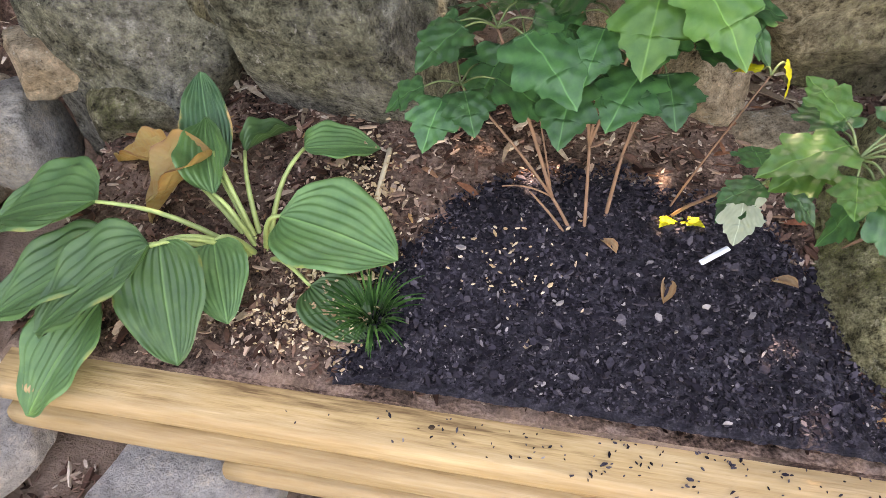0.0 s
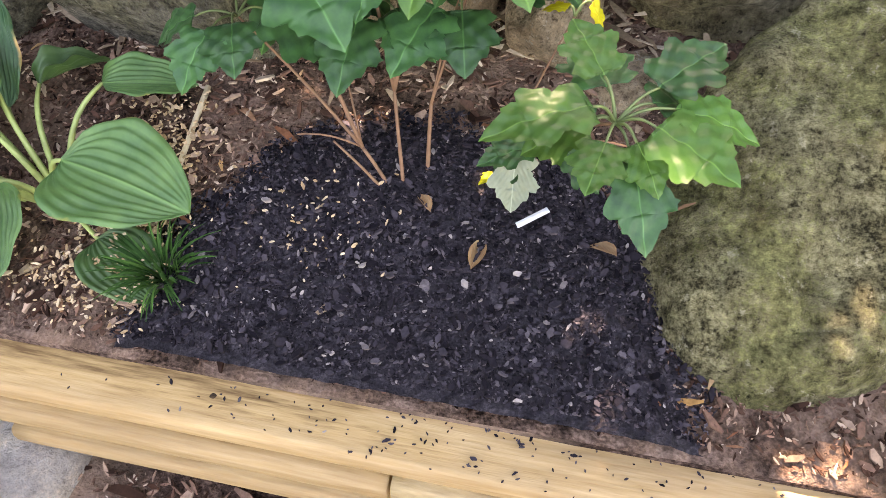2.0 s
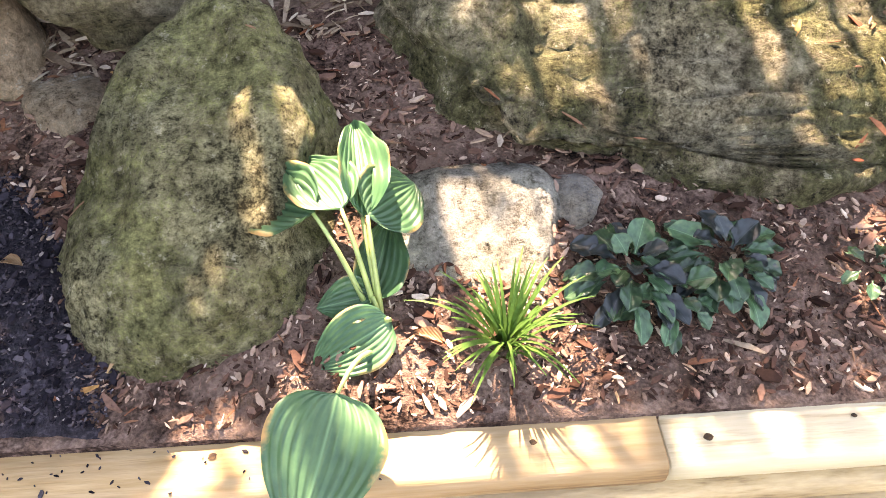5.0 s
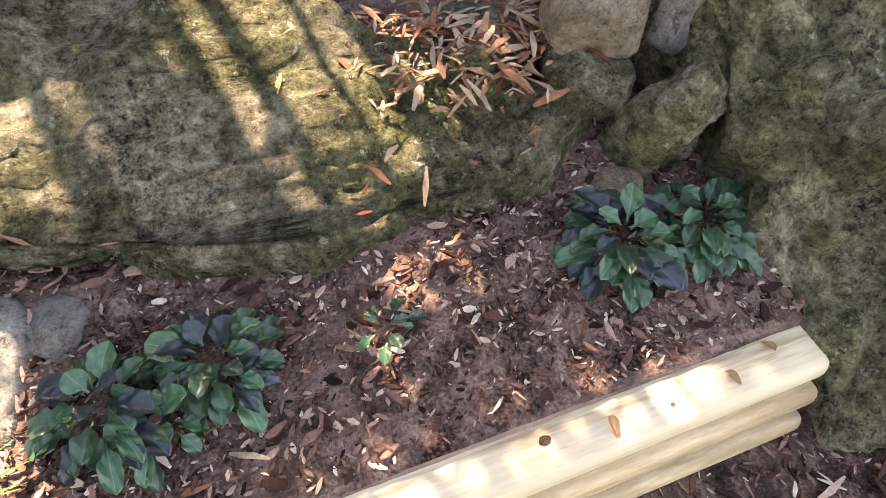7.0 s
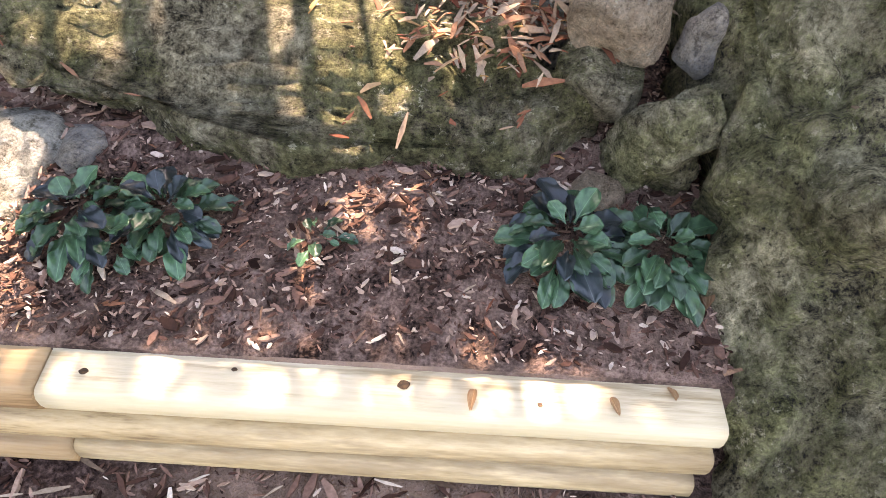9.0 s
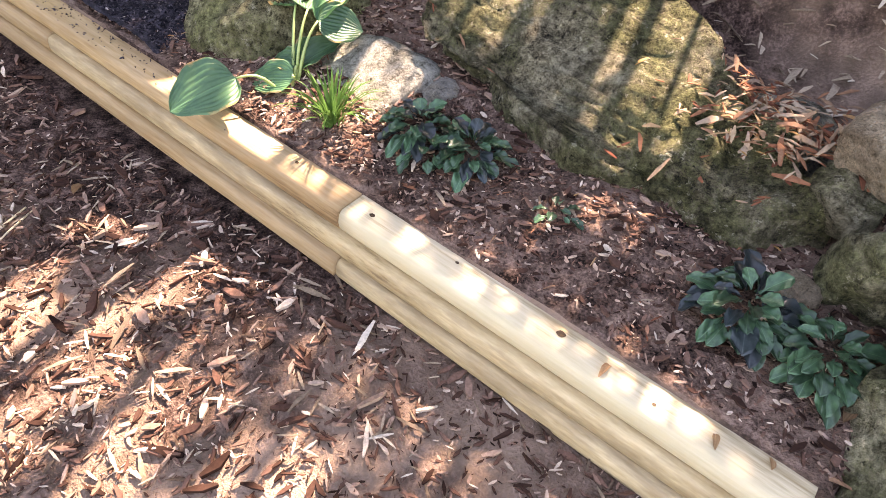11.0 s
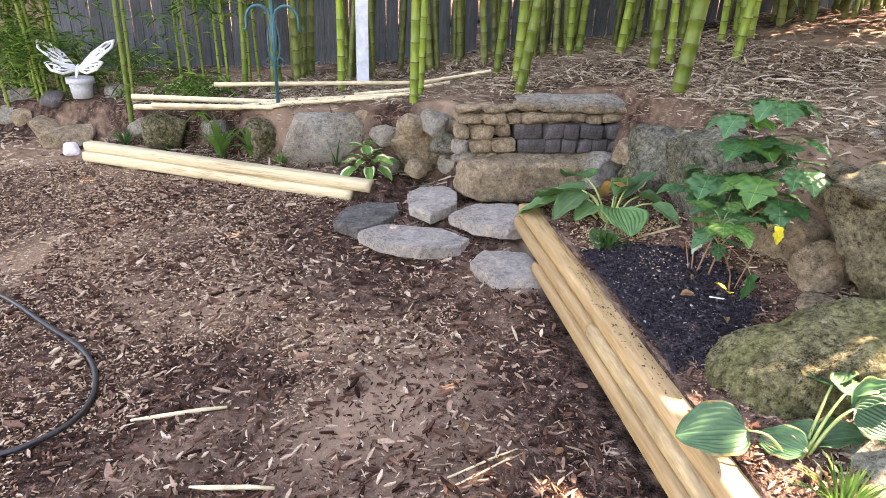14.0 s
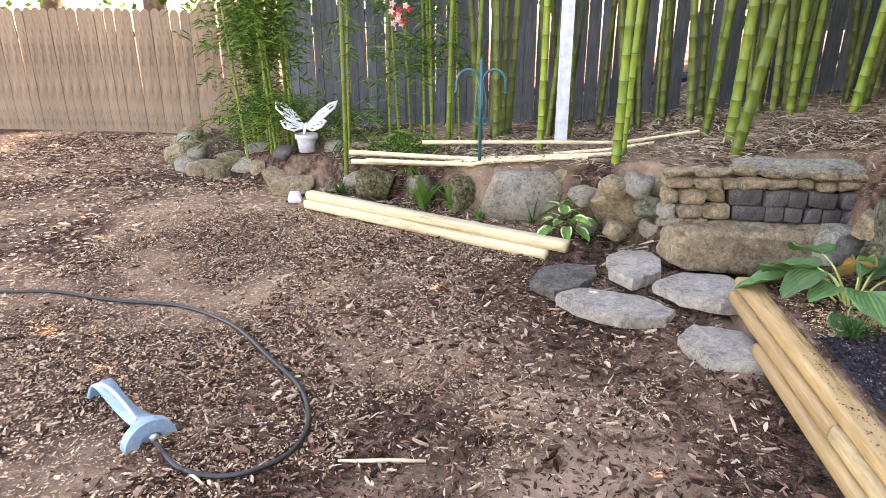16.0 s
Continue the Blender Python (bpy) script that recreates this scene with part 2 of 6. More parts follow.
def rock_mesh(name, size, seed, sub=4, square=0.55, cuts=7, rough=0.06, fine=0.02, layered=0.0, crag=0.0):
    """A weathered block: a squared ball, cut by planes, then roughened at two scales. size: half extents in metres."""
    rng = np.random.default_rng(seed)
    v, faces = ico(sub)
    v = np.sign(v) * np.abs(v) ** square
    v = v / np.abs(v).max(0)
    for _ in range(cuts):
        d = rng.normal(size=3)
        d /= np.linalg.norm(d)
        h = rng.uniform(0.72, 0.98)
        over = np.maximum(v @ d - h, 0)
        v = v - np.outer(over * 0.92, d)
    p = v * np.array(size)
    s = float(np.mean(size))
    nrm = v / np.linalg.norm(v, axis=1)[:, None]
    off = Vector(rng.uniform(-50, 50, 3))
    k1, k2 = 1.6 / s, 14.0
    disp = np.array([noise.fractal(Vector(q) * k1 + off, 0.9, 2.1, 4) for q in p]) * rough * s
    disp += np.array([noise.ridged_multi_fractal(Vector(q) * k2 + off, 0.9, 2.0, 4, 1.0, 2.0) - 1.0 for q in p]) * fine * 0.5
    disp += np.array([abs(noise.noise(Vector(q) * 5.5 + off)) + 0.5 * abs(noise.noise(Vector(q) * 12.0 + off)) for q in p]) * crag - crag * 0.35
    if layered:
        disp += layered * np.sin((p[:, 2] + 0.3 * p[:, 0]) * 90 + disp * 120)
    p = p + nrm * disp[:, None]
    return from_arrays(name, p, faces)


def rock(name, centre, size, turn=(0, 0, 0), seed=1, mat=None, label="", category="rock", group="", **kw):
    ob = mesh_part(name, rock_mesh(name, size, seed, **kw), mat or M_ROCK)
    ob.matrix_world = pose(*centre, *turn)
    return tagged(ob, label, category, group)


def hewn(name, centre, size, planes, seed, mat, label, category="boulder", sub=6, square=0.6, soft=0.03, lumps=0.03, crag=0.02, fine=0.006):
    """A boulder shaped by flat weathered faces: each plane is an outward normal and a point of the world; edges are rounded by soft."""
    rng = np.random.default_rng(seed)
    v, faces = ico(sub)
    v = np.sign(v) * np.abs(v) ** square
    p = v / np.abs(v).max(0) * np.array(size)
    for nrm, pt in planes:
        d = np.array(nrm, float) / np.linalg.norm(nrm)
        o = p @ d - (np.array(pt) - np.array(centre)) @ d
        p = p - np.outer(0.5 * (o + np.sqrt(o * o + soft * soft)), d)
    f = np.array(faces)
    fn = np.cross(p[f[:, 1]] - p[f[:, 0]], p[f[:, 2]] - p[f[:, 0]])
    vn = np.zeros_like(p)
    for k in range(3):
        np.add.at(vn, f[:, k], fn)
    vn /= np.linalg.norm(vn, axis=1)[:, None] + 1e-12
    off = Vector(rng.uniform(-50, 50, 3))
    q = [Vector(c) + off for c in p]
    disp = np.array([noise.fractal(c * 3.2, 0.9, 2.1, 4) for c in q]) * lumps
    disp += np.array([abs(noise.noise(c * 7.0)) + 0.55 * abs(noise.noise(c * 16.0)) for c in q]) * crag - crag * 0.4
    disp += np.array([noise.noise(c * 42.0) + 0.6 * noise.noise(c * 85.0) for c in q]) * fine
    ob = mesh_part(name, from_arrays(name, p + vn * disp[:, None], faces), mat)
    ob.matrix_world = pose(*centre)
    return tagged(ob, label, category)


# ---- the lie of the land ----
LAWN = np.array([
    (1.45, 0.33, 0.07), (0.6, 0.35, 0.02), (0.25, 0.24, -0.01), (0.56, 0.1, -0.045), (0.5, -0.9, -0.115), (0.07, -1.12, -0.12),
    (-0.2, -1.7, -0.165), (-0.6, -0.29, -0.035), (-1.28, -0.73, -0.03), (-0.5, 0.3, 0.1), (-1.4, -0.5, 0.08), (-1.0, 0.15, 0.10), (-1.6, 0.1, 0.14), (-2.0, -0.6, 0.06), (-2.5, -1.7, 0.05),
    (-3.4, -2.9, 0.05), (-1.3, -3.0, -0.14), (-5.0, -6.0, 0.05), (-7.3, -8.0, 0.08), (2.5, 0.3, 0.06), (2.2, -0.8, -0.12), (3.0, -3.0, -0.2), (0.0, -6.0, -0.2),
])
# The foot of the upper terrace, walked with the high ground on its left-hand side seen from above.
RIM = np.array([(9.0, 1.6), (3.0, 1.45), (1.2, 1.55), (-0.2, 1.35), (-1.3, 1.3), (-1.95, 1.2), (-2.0, 0.15), (-2.4, 0.05), (-2.68, -1.1), (-3.18, -2.0), (-3.75, -2.85), (-4.4, -3.9), (-5.2, -4.9), (-7.2, -5.6), (-14.0, -7.0)])
LT_A, LT_B = np.array((-2.02, -0.42)), np.array((-3.17, -2.66))


def lawn_z(x, y):
    d = (x[..., None] - LAWN[:, 0]) ** 2 + (y[..., None] - LAWN[:, 1]) ** 2 + 0.05
    w = d ** -1.6
    return (w * LAWN[:, 2]).sum(-1) / w.sum(-1)


def rim_side(x, y):
    """Signed distance to RIM, positive on the high side."""
    best, sign = np.full(x.shape, 1e9), np.ones(x.shape)
    for a, b in zip(RIM, RIM[1:]):
        d = b - a
        t = np.clip(((x - a[0]) * d[0] + (y - a[1]) * d[1]) / (d @ d), 0, 1)
        qx, qy = x - a[0] - t * d[0], y - a[1] - t * d[1]
        dist = np.hypot(qx, qy)
        s = np.where(d[0] * (y - a[1]) - d[1] * (x - a[0]) < 0, 1.0, -1.0)
        near = dist < best - 1e-9
        best, sign = np.where(near, dist, best), np.where(near, s, sign)
    return best * sign


def upper_z(x, y):
    z = 0.64 + 0.16 * np.clip(y + 0.1, 0, 5) + 0.085 * np.clip(y + 0.1, -9, 0) + 0.02 * np.clip(x + 2.6, -4, 3)
    return np.maximum(z, lawn_z(x, y) + 0.14)


def land(x, y):
    x, y = np.broadcast_arrays(np.asarray(x, float), np.asarray(y, float))
    z = lawn_z(x, y)
    bed = 0.335 - 0.032 * x + 0.22 * np.clip(y - 0.5, 0, 0.9)
    z = z + (bed - z) * sstep(0.43, 0.47, y) * sstep(-1.35, -1.05, x) * sstep(2.72, 2.62, x)
    d = LT_B - LT_A
    d = d / np.linalg.norm(d)
    along, across = (x - LT_A[0]) * d[0] + (y - LT_A[1]) * d[1], (x - LT_A[0]) * d[1] - (y - LT_A[1]) * d[0]
    z = z + (0.17 - z) * sstep(-0.01, 0.03, across) * sstep(-0.2, 0.0, along) * sstep(2.75, 2.5, along) * sstep(1.3, 1.0, across)
    r = rim_side(x, y)
    u = upper_z(x, y)
    z = z + (u - z) * sstep(-0.05, 0.14, r)
    return z


def land1(x, y):
    return float(land(np.array([x]), np.array([y]))[0])


def spaced(lo, hi, near_lo, near_hi, step, far):
    a = list(np.arange(near_lo, near_hi, step))
    s, v = step, near_lo
    left = []
    while v > lo:
        s *= 1.15
        v -= min(s, far)
        left.append(v)
    s, v, right = step, a[-1], []
    while v < hi:
        s *= 1.15
        v += min(s, far)
        right.append(v)
    return np.array(left[::-1] + a + right)


gx, gy = spaced(-400, 400, -4.2, 3.0, 0.024, 40), spaced(-400, 400, -3.2, 2.2, 0.024, 40)
GX, GY = np.meshgrid(gx, gy, indexing="ij")
GZ = land(GX, GY)
GZ += np.array([noise.fractal((x * 2.2, y * 2.2, 3.0), 1.0, 2.0, 3) for x, y in zip(GX.ravel(), GY.ravel())]).reshape(GX.shape) * 0.007
_rng = np.random.default_rng(4)
GZ += _rng.normal(0, 0.0022, GZ.shape)
nx, ny = GX.shape
_idx = np.arange(nx * ny).reshape(nx, ny)
_faces = np.stack([_idx[:-1, :-1], _idx[1:, :-1], _idx[1:, 1:], _idx[:-1, 1:]], -1).reshape(-1, 4)
ground = mesh_part("ground", from_arrays("ground", np.stack([GX, GY, GZ], -1).reshape(-1, 3), _faces.tolist()), [M_SOIL, M_BED])
_fx, _fy = GX[:-1, :-1].ravel(), GY[:-1, :-1].ravel()
ground.data.polygons.foreach_set("material_index", ((_fy > 0.45) & (_fy < 1.35) & (_fx > -1.2) & (_fx < 2.7)).astype(np.int32))
tagged(ground, "sloping bare brown soil covered with shredded bark mulch", "ground", kind="structure")

M_KNOT = grainy('dark knot', [(0.3, (0.02, 0.012, 0.008)), (0.7, (0.08, 0.045, 0.02))], 60, 200, 0.8, 0.001, None, vary=0)

# ---- timber edging ----


def timber_mesh(length, width=0.105, high=0.075, seed=0):
    """A landscape timber along x: flat top and bottom, rounded sides, slightly wavy."""
    rng = np.random.default_rng(seed)
    w, h, f = width / 2, high / 2, width * 0.36
    prof = [(-f, h), (f, h)]
    prof += [(f + (w - f) * math.sin(a), h * math.cos(a)) for a in (0.5, 1.0, 1.571, 2.14, 2.64)]
    prof += [(f, -h), (-f, -h)]
    prof += [(-f - (w - f) * math.sin(a), -h * math.cos(a)) for a in (0.5, 1.0, 1.571, 2.14, 2.64)]
    n = max(8, int(length / 0.05))
    bm = bmesh.new()
    rings = []
    o = rng.uniform(0, 50)
    for i in range(n + 1):
        x = length * i / n
        inset = 0.988 if i in (0, n) else 1.0
        ring = []
        for y, z in prof:
            k = noise.noise((x * 1.5 + o, y * 9, z * 9)) * 0.0022
            ring.append(bm.verts.new((x, y * inset + k + 0.003 * math.sin(x * 1.1 + o), z * inset + k)))
        rings.append(ring)
    m = len(prof)
    for a, b in zip(rings, rings[1:]):
        for k in range(m):
            bm.faces.new((a[k], b[k], b[(k + 1) % m], a[(k + 1) % m]))
    bm.faces.new(rings[0])
    bm.faces.new(rings[-1][::-1])
    bmesh.ops.recalc_face_normals(bm, faces=bm.faces)
    return bm


def timber(a, b, mat, label, seed, width=0.105, high=0.075):
    a, b = Vector(a), Vector(b)
    d = b - a
    ob = part("landscape_timber", timber_mesh(d.length, width, high, seed), mat)
    ob.matrix_world = Matrix.Translation(a) @ d.to_track_quat("X", "Z").to_matrix().to_4x4()
    return tagged(ob, label, "timber", "timbers edging the beds")


def top_z(x):
    return 0.352 - 0.0305 * (x + 1.01)


def knot(x, y, r, seed):
    """A dark knot in the face of the top timber."""
    bm = bmesh.new()
    ring = [bm.verts.new((r * math.cos(k * 0.524) * (1 + 0.15 * math.sin(k * 2.1 + seed)), r * 0.8 * math.sin(k * 0.524), 0.0)) for k in range(12)]
    mid = bm.verts.new((0, 0, 0.0012))
    for k in range(12):
        bm.faces.new((ring[k], ring[(k + 1) % 12], mid))
    par = TOP_A if x < 1.457 else TOP_B
    ob = part("knot", bm, M_KNOT, par, "dark knot")
    ob.matrix_local = par.matrix_world.inverted() @ pose(x, y, top_z(x) + 0.0016, 0, 1.75, 0)


H3 = 0.068
YT = 0.437
TOP_A = timber((-1.08, YT, top_z(-1.08) - H3 / 2), (1.455, YT, top_z(1.455) - H3 / 2), M_OLD, "weathered brown landscape timber topping the bed edge, spattered with soil", 1, 0.118, H3)
TOP_B = timber((1.46, YT, top_z(1.46) - H3 / 2), (2.61, YT, top_z(2.61) - H3 / 2), M_PALE, "fresh pale landscape timber topping the bed edge", 2, 0.118, H3)
for _k, (_x, _y, _q) in enumerate(((2.07, .441, .011), (1.53, .43, .008), (1.78, .45, .005), (1.25, .44, .006), (2.3, .42, .005), (.75, .45, .007), (-.2, .44, .006))):
    knot(_x, _y, _q, _k)
Y2, Y3 = YT - 0.022, YT - 0.042
timber((-1.07, Y2, top_z(-1.07) - H3 * 1.5 - 0.002), (0.10, Y2, top_z(0.10) - H3 * 1.5 - 0.002), M_OLD, "yellowish landscape timber in the middle course", 3, 0.112, H3)
timber((0.107, Y2, top_z(0.107) - H3 * 1.5 - 0.002), (2.605, Y2, top_z(2.605) - H3 * 1.5 - 0.002), M_MID, "pale landscape timber in the middle course of the bed edge", 4, 0.112, H3)
timber((-0.62, Y3, top_z(-0.62) - H3 * 2.5 - 0.004), (1.47, Y3, top_z(1.47) - H3 * 2.5 - 0.004), M_OLD, "brown landscape timber in the bottom course, partly bedded in mulch", 5, 0.112, H3)
timber((1.476, Y3, top_z(1.476) - H3 * 2.5 - 0.004), (2.59, Y3, top_z(2.59) - H3 * 2.5 - 0.004), M_MID, "pale soil-stained landscape timber in the bottom course", 6, 0.112, H3)
timber((*LT_A, 0.165), (*LT_B, 0.175), M_PALE, "fresh pale landscape timber edging the far bed", 7, 0.1, 0.075)
_n = Vector((LT_B[1] - LT_A[1], -(LT_B[0] - LT_A[0]), 0)).normalized()
_n = _n if _n.x > 0 else -_n
timber((LT_A[0] - 0.05 + _n.x * 0.03, LT_A[1] - 0.12 + _n.y * 0.03, 0.09), (LT_B[0] + _n.x * 0.03, LT_B[1] + _n.y * 0.03, 0.1), M_PALE, "pale landscape timber under another at the far bed", 8, 0.1, 0.075)

# ---- boulders ----
hewn("boulder", (0.71, 0.90, 0.30), (0.36, 0.56, 0.4), [((0.0, -0.33, 0.944), (0.655, 0.71, 0.478)), ((-0.75, -0.2, 0.55), (0.475, 0.80, 0.42)), ((-0.3, -0.9, 0.3), (0.70, 0.565, 0.36)), ((0.35, -0.9, 0.25), (0.82, 0.60, 0.36)), ((0.9, -0.22, 0.35), (0.925, 0.86, 0.43)), ((0.72, -0.68, 0.15), (0.865, 0.66, 0.38)), ((0.2, 0.9, 0.2), (0.72, 1.24, 0.6)), ((-0.72, 0.6, 0.3), (0.53, 1.06, 0.52)), ((0.75, 0.6, 0.2), (0.9, 1.12, 0.5))],
     11, M_OLIVE, "rounded mossy green-grey boulder beside black potting soil", soft=0.05, lumps=0.03, crag=0.03, fine=0.004)
hewn("boulder", (1.72, 1.40, 0.35), (0.82, 0.66, 0.5), [((0.02, -0.27, 0.96), (1.8, 1.05, 0.545)), ((0.05, -0.93, -0.35), (1.83, 0.81, 0.37)), ((-0.28, -0.9, -0.33), (1.5, 0.90, 0.40)), ((0, -0.75, 0.66), (1.7, 0.885, 0.47)),
      ((0.75, -0.62, 0.1), (2.33, 0.87, 0.42)), ((0.6, 0.75, 0.25), (2.2, 1.09, 0.54)), ((-0.8, -0.55, 0.1), (1.18, 1.08, 0.5)), ((-0.95, 0.2, 0.2), (1.02, 1.3, 0.5))],
     12, M_ROCK, "huge mossy boulder with dry leaves on its sloping top", soft=0.035, lumps=0.05, crag=0.055, fine=0.008)
hewn("boulder", (3.15, 0.95, 0.25), (0.6, 0.8, 0.8), [((-0.44, -0.595, 0.676), (2.729, 0.573, 0.391)), ((-1, -0.06, 0.05), (2.61, 0.6, 0.35)), ((0, 0, 1), (3, 1, 0.98)), ((-0.1, -0.98, -0.1), (2.8, 0.25, 0.1))],
     13, M_STEEP, "tall steep mossy boulder at the end of the timber edging", soft=0.03, lumps=0.07, crag=0.11, fine=0.012)
hewn("boulder", (0.5, 1.52, 0.74), (0.7, 0.55, 0.6), [((0.15, -0.96, -0.22), (0.55, 1.21, 0.6)), ((-0.12, -0.22, 0.96), (0.55, 1.3, 0.97)), ((0.85, -0.45, -0.3), (0.80, 1.3, 0.72)), ((-0.9, -0.3, 0.15), (0.2, 1.3, 0.85)), ((-0.62, -0.5, -0.6), (0.38, 1.25, 0.58)), ((0.3, -0.62, 0.72), (0.62, 1.24, 0.91)), ((0, 1, 0), (0.5, 1.8, 0.7)), ((0, 0, -1), (0.5, 1.5, 0.45)), ((0.9, 0.2, 0.3), (0.84, 1.5, 0.8))],
     14, M_BLOCK, "blocky grey-brown boulder with a flat face", soft=0.014, lumps=0.035, crag=0.035, fine=0.006)
hewn("boulder", (0.95, 1.80, 0.92), (0.8, 0.6, 0.5), [((0.3, -0.9, -0.25), (0.9, 1.46, 0.85)), ((0.1, -0.25, 0.95), (0.9, 1.6, 1.08)), ((-0.85, -0.25, -0.3), (0.47, 1.6, 0.9)), ((0, 0.9, 0.2), (0.9, 2.1, 1)), ((0.9, 0, 0.2), (1.45, 1.8, 1)), ((-0.1, -0.3, -0.9), (0.9, 1.6, 0.66))],
     15, M_TAN, "tan angular boulder lying above other boulders", sub=5, soft=0.014, lumps=0.035, crag=0.035, fine=0.006)
hewn("stone", (1.185, 0.80, 0.27), (0.185, 0.18, 0.16), [((0.0, -0.42, 0.9), (1.18, 0.76, 0.372)), ((-0.05, -0.97, 0.1), (1.18, 0.665, 0.3)), ((0.9, -0.3, 0.1), (1.335, 0.75, 0.3))], 16, M_WHITE_STONE, "pale rough stone lying in the bed", "stone", sub=5, soft=0.02, lumps=0.02, crag=0.012, fine=0.004)
hewn("stone", (1.34, 0.90, 0.31), (0.11, 0.055, 0.06), [((0.1, -0.4, 0.9), (1.34, 0.88, 0.35))], 71, M_TAN, "small flat brown stone under the edge of a huge boulder", "stone", sub=4, soft=0.012, lumps=0.012, crag=0.01, fine=0.003)
rock("boulder", (-0.49, 1.24, 0.58), (0.25, 0.18, 0.32), (20, 0, -4), 17, M_SHADE, "dark flat-faced boulder behind the hosta", "boulder", sub=6, square=0.36, fine=0.012, crag=0.03)
rock("boulder", (-1.03, 1.17, 0.5), (0.23, 0.17, 0.28), (18, 6, 6), 18, M_SHADE, "grey lichen-spotted boulder behind the hosta", "boulder", sub=6, square=0.36, fine=0.012, crag=0.03)
rock("stone", (2.525, 0.87, 0.44), (0.068, 0.07, 0.125), (22, 0, 8), 19, M_STEEP, "upright rough grey stone between boulders", "stone", sub=5, fine=0.03, crag=0.05)

# ---- fences ----


def picket_mesh(w, h, thick, pointed):
    bm = bmesh.new()
    top = [(-w / 2, h - 0.05), (-w * 0.18, h), (w * 0.18, h), (w / 2, h - 0.05)] if pointed else [(-w / 2, h - 0.01), (w / 2, h - 0.01)]
    out = [(-w / 2, 0)] + top + [(w / 2, 0)]
    front = [bm.verts.new((x, -thick / 2, z)) for x, z in out]
    back = [bm.verts.new((x, thick / 2, z)) for x, z in out]
    bm.faces.new(front)
    bm.faces.new(back[::-1])
    for k in range(len(out)):
        j = (k + 1) % len(out)
        bm.faces.new((front[j], front[k], back[k], back[j]))
    bmesh.ops.recalc_face_normals(bm, faces=bm.faces)
    me = bpy.data.meshes.new("picket")
    bm.to_mesh(me)
    bm.free()
    return me


def fence(a, b, h, mat, label, pointed, w=0.14, gap=0.006, seed=0):
    rng = random.Random(seed)
    a, b = Vector((*a, 0)), Vector((*b, 0))
    d = b - a
    ang = math.atan2(d.y, d.x)
    root = tagged(new("fence"), label, "fence", kind="structure")
    root.matrix_world = pose(a.x, a.y, 0, 0, 0, math.degrees(ang))
    me = picket_mesh(w, h, 0.018, pointed)
    me.materials.append(mat)
    n = int(d.length / (w + gap))
    for i in range(n):
        s = (i + 0.5) * (w + gap)
        p = a + d * (s / d.length)
        ob = new("picket", me)
        ob.parent = root
        ob.matrix_local = pose(s, rng.uniform(-0.004, 0.004), land1(p.x, p.y) - 0.03 + rng.uniform(-0.01, 0.01), 0, rng.uniform(-0.6, 0.6), 0)
    for z in (0.35, h - 0.4):
        bm = bmesh.new()
        pts = []
        for i in range(9):
            p = a + d * (i / 8)
            pts.append((d.length * i / 8, 0.04, land1(p.x, p.y) + z))
        tube(bm, pts, 0.04, 4)
        part("rail", bm, mat, root, smooth=False)
    return root


fence((-7.0, -14.0), (-7.1, -4.3), 1.85, M_TANF, "tan weathered wooden picket privacy fence", True, seed=1)
fence((-7.1, -4.3), (-5.0, 1.0), 1.9, M_GREYF, "grey-blue weathered board fence behind bamboo", False, gap=0.012, seed=2)
fence((-5.0, 1.0), (-4.2, 6.5), 1.9, M_GREYF, "grey-blue weathered board fence behind bamboo", False, gap=0.012, seed=3)

# ---- bamboo ----


def culm(x, y, r, high, lean=(0, 0), seed=0, mat=None):
    rng = random.Random(seed)
    z0 = land1(x, y) - 0.04
    root = tagged(new("bamboo_culm"), "tall green-yellow bamboo culm growing in mulch", "bamboo", "bamboo grove")
    root.matrix_world = pose(x, y, z0)
    bm = bmesh.new()
    pts, rad = [], []
    z, seg = 0.0, 0.10
    while z < high:
        nxt = z + seg
        for dz, k in ((0.0, 1.10), (0.006, 1.0), (seg * 0.5, 0.99), (seg - 0.008, 1.0), (seg - 0.003, 1.12)):
            zz = z + dz
            pts.append((lean[0] * zz + 0.01 * lean[0] * zz * zz, lean[1] * zz, zz))
            rad.append(r * k * (1 - 0.09 * zz))
        z = nxt
        seg = min(seg * 1.12, 0.27)
    rings = tube(bm, pts, rad, 10)
    bm.faces.ensure_lookup_table()
    for i in range(len(rings) - 1):
        if i % 5 in (0, 4):
            for k in range(10):
                bm.faces[i * 10 + k].material_index = 1
    part("culm", bm, [mat or M_CULM, M_NODE], root)
    return root


CULMS = [(-3.4, -2.37, .022, (-.06, 0)), (-3.75, -1.46, .025, (-.05, .02)), (-3.6, -1.2, .024, (-.08, .03)), (-3.45, -.6, .035, (0, .0)), (-2.6, -.06, .035, (0, .005)),
         (-2.85, .02, .028, (0, .03)), (-3.3, .75, .035, (0, .07)), (-2.95, .84, .042, (0, .03)), (-2.3, .68, .04, (0, .14)), (-3.7, 1.55, .035, (0, -.03)), (-3.8, 1.68, .035, (0, .03)), (-1.52, 1.5, .05, (0, .08)), (-1.6, 1.56, .035, (0, .06))]
for i, (x, y, r, ln) in enumerate(CULMS):
    culm(x, y, r, 4.6, ln, i)

# ---- more materials ----


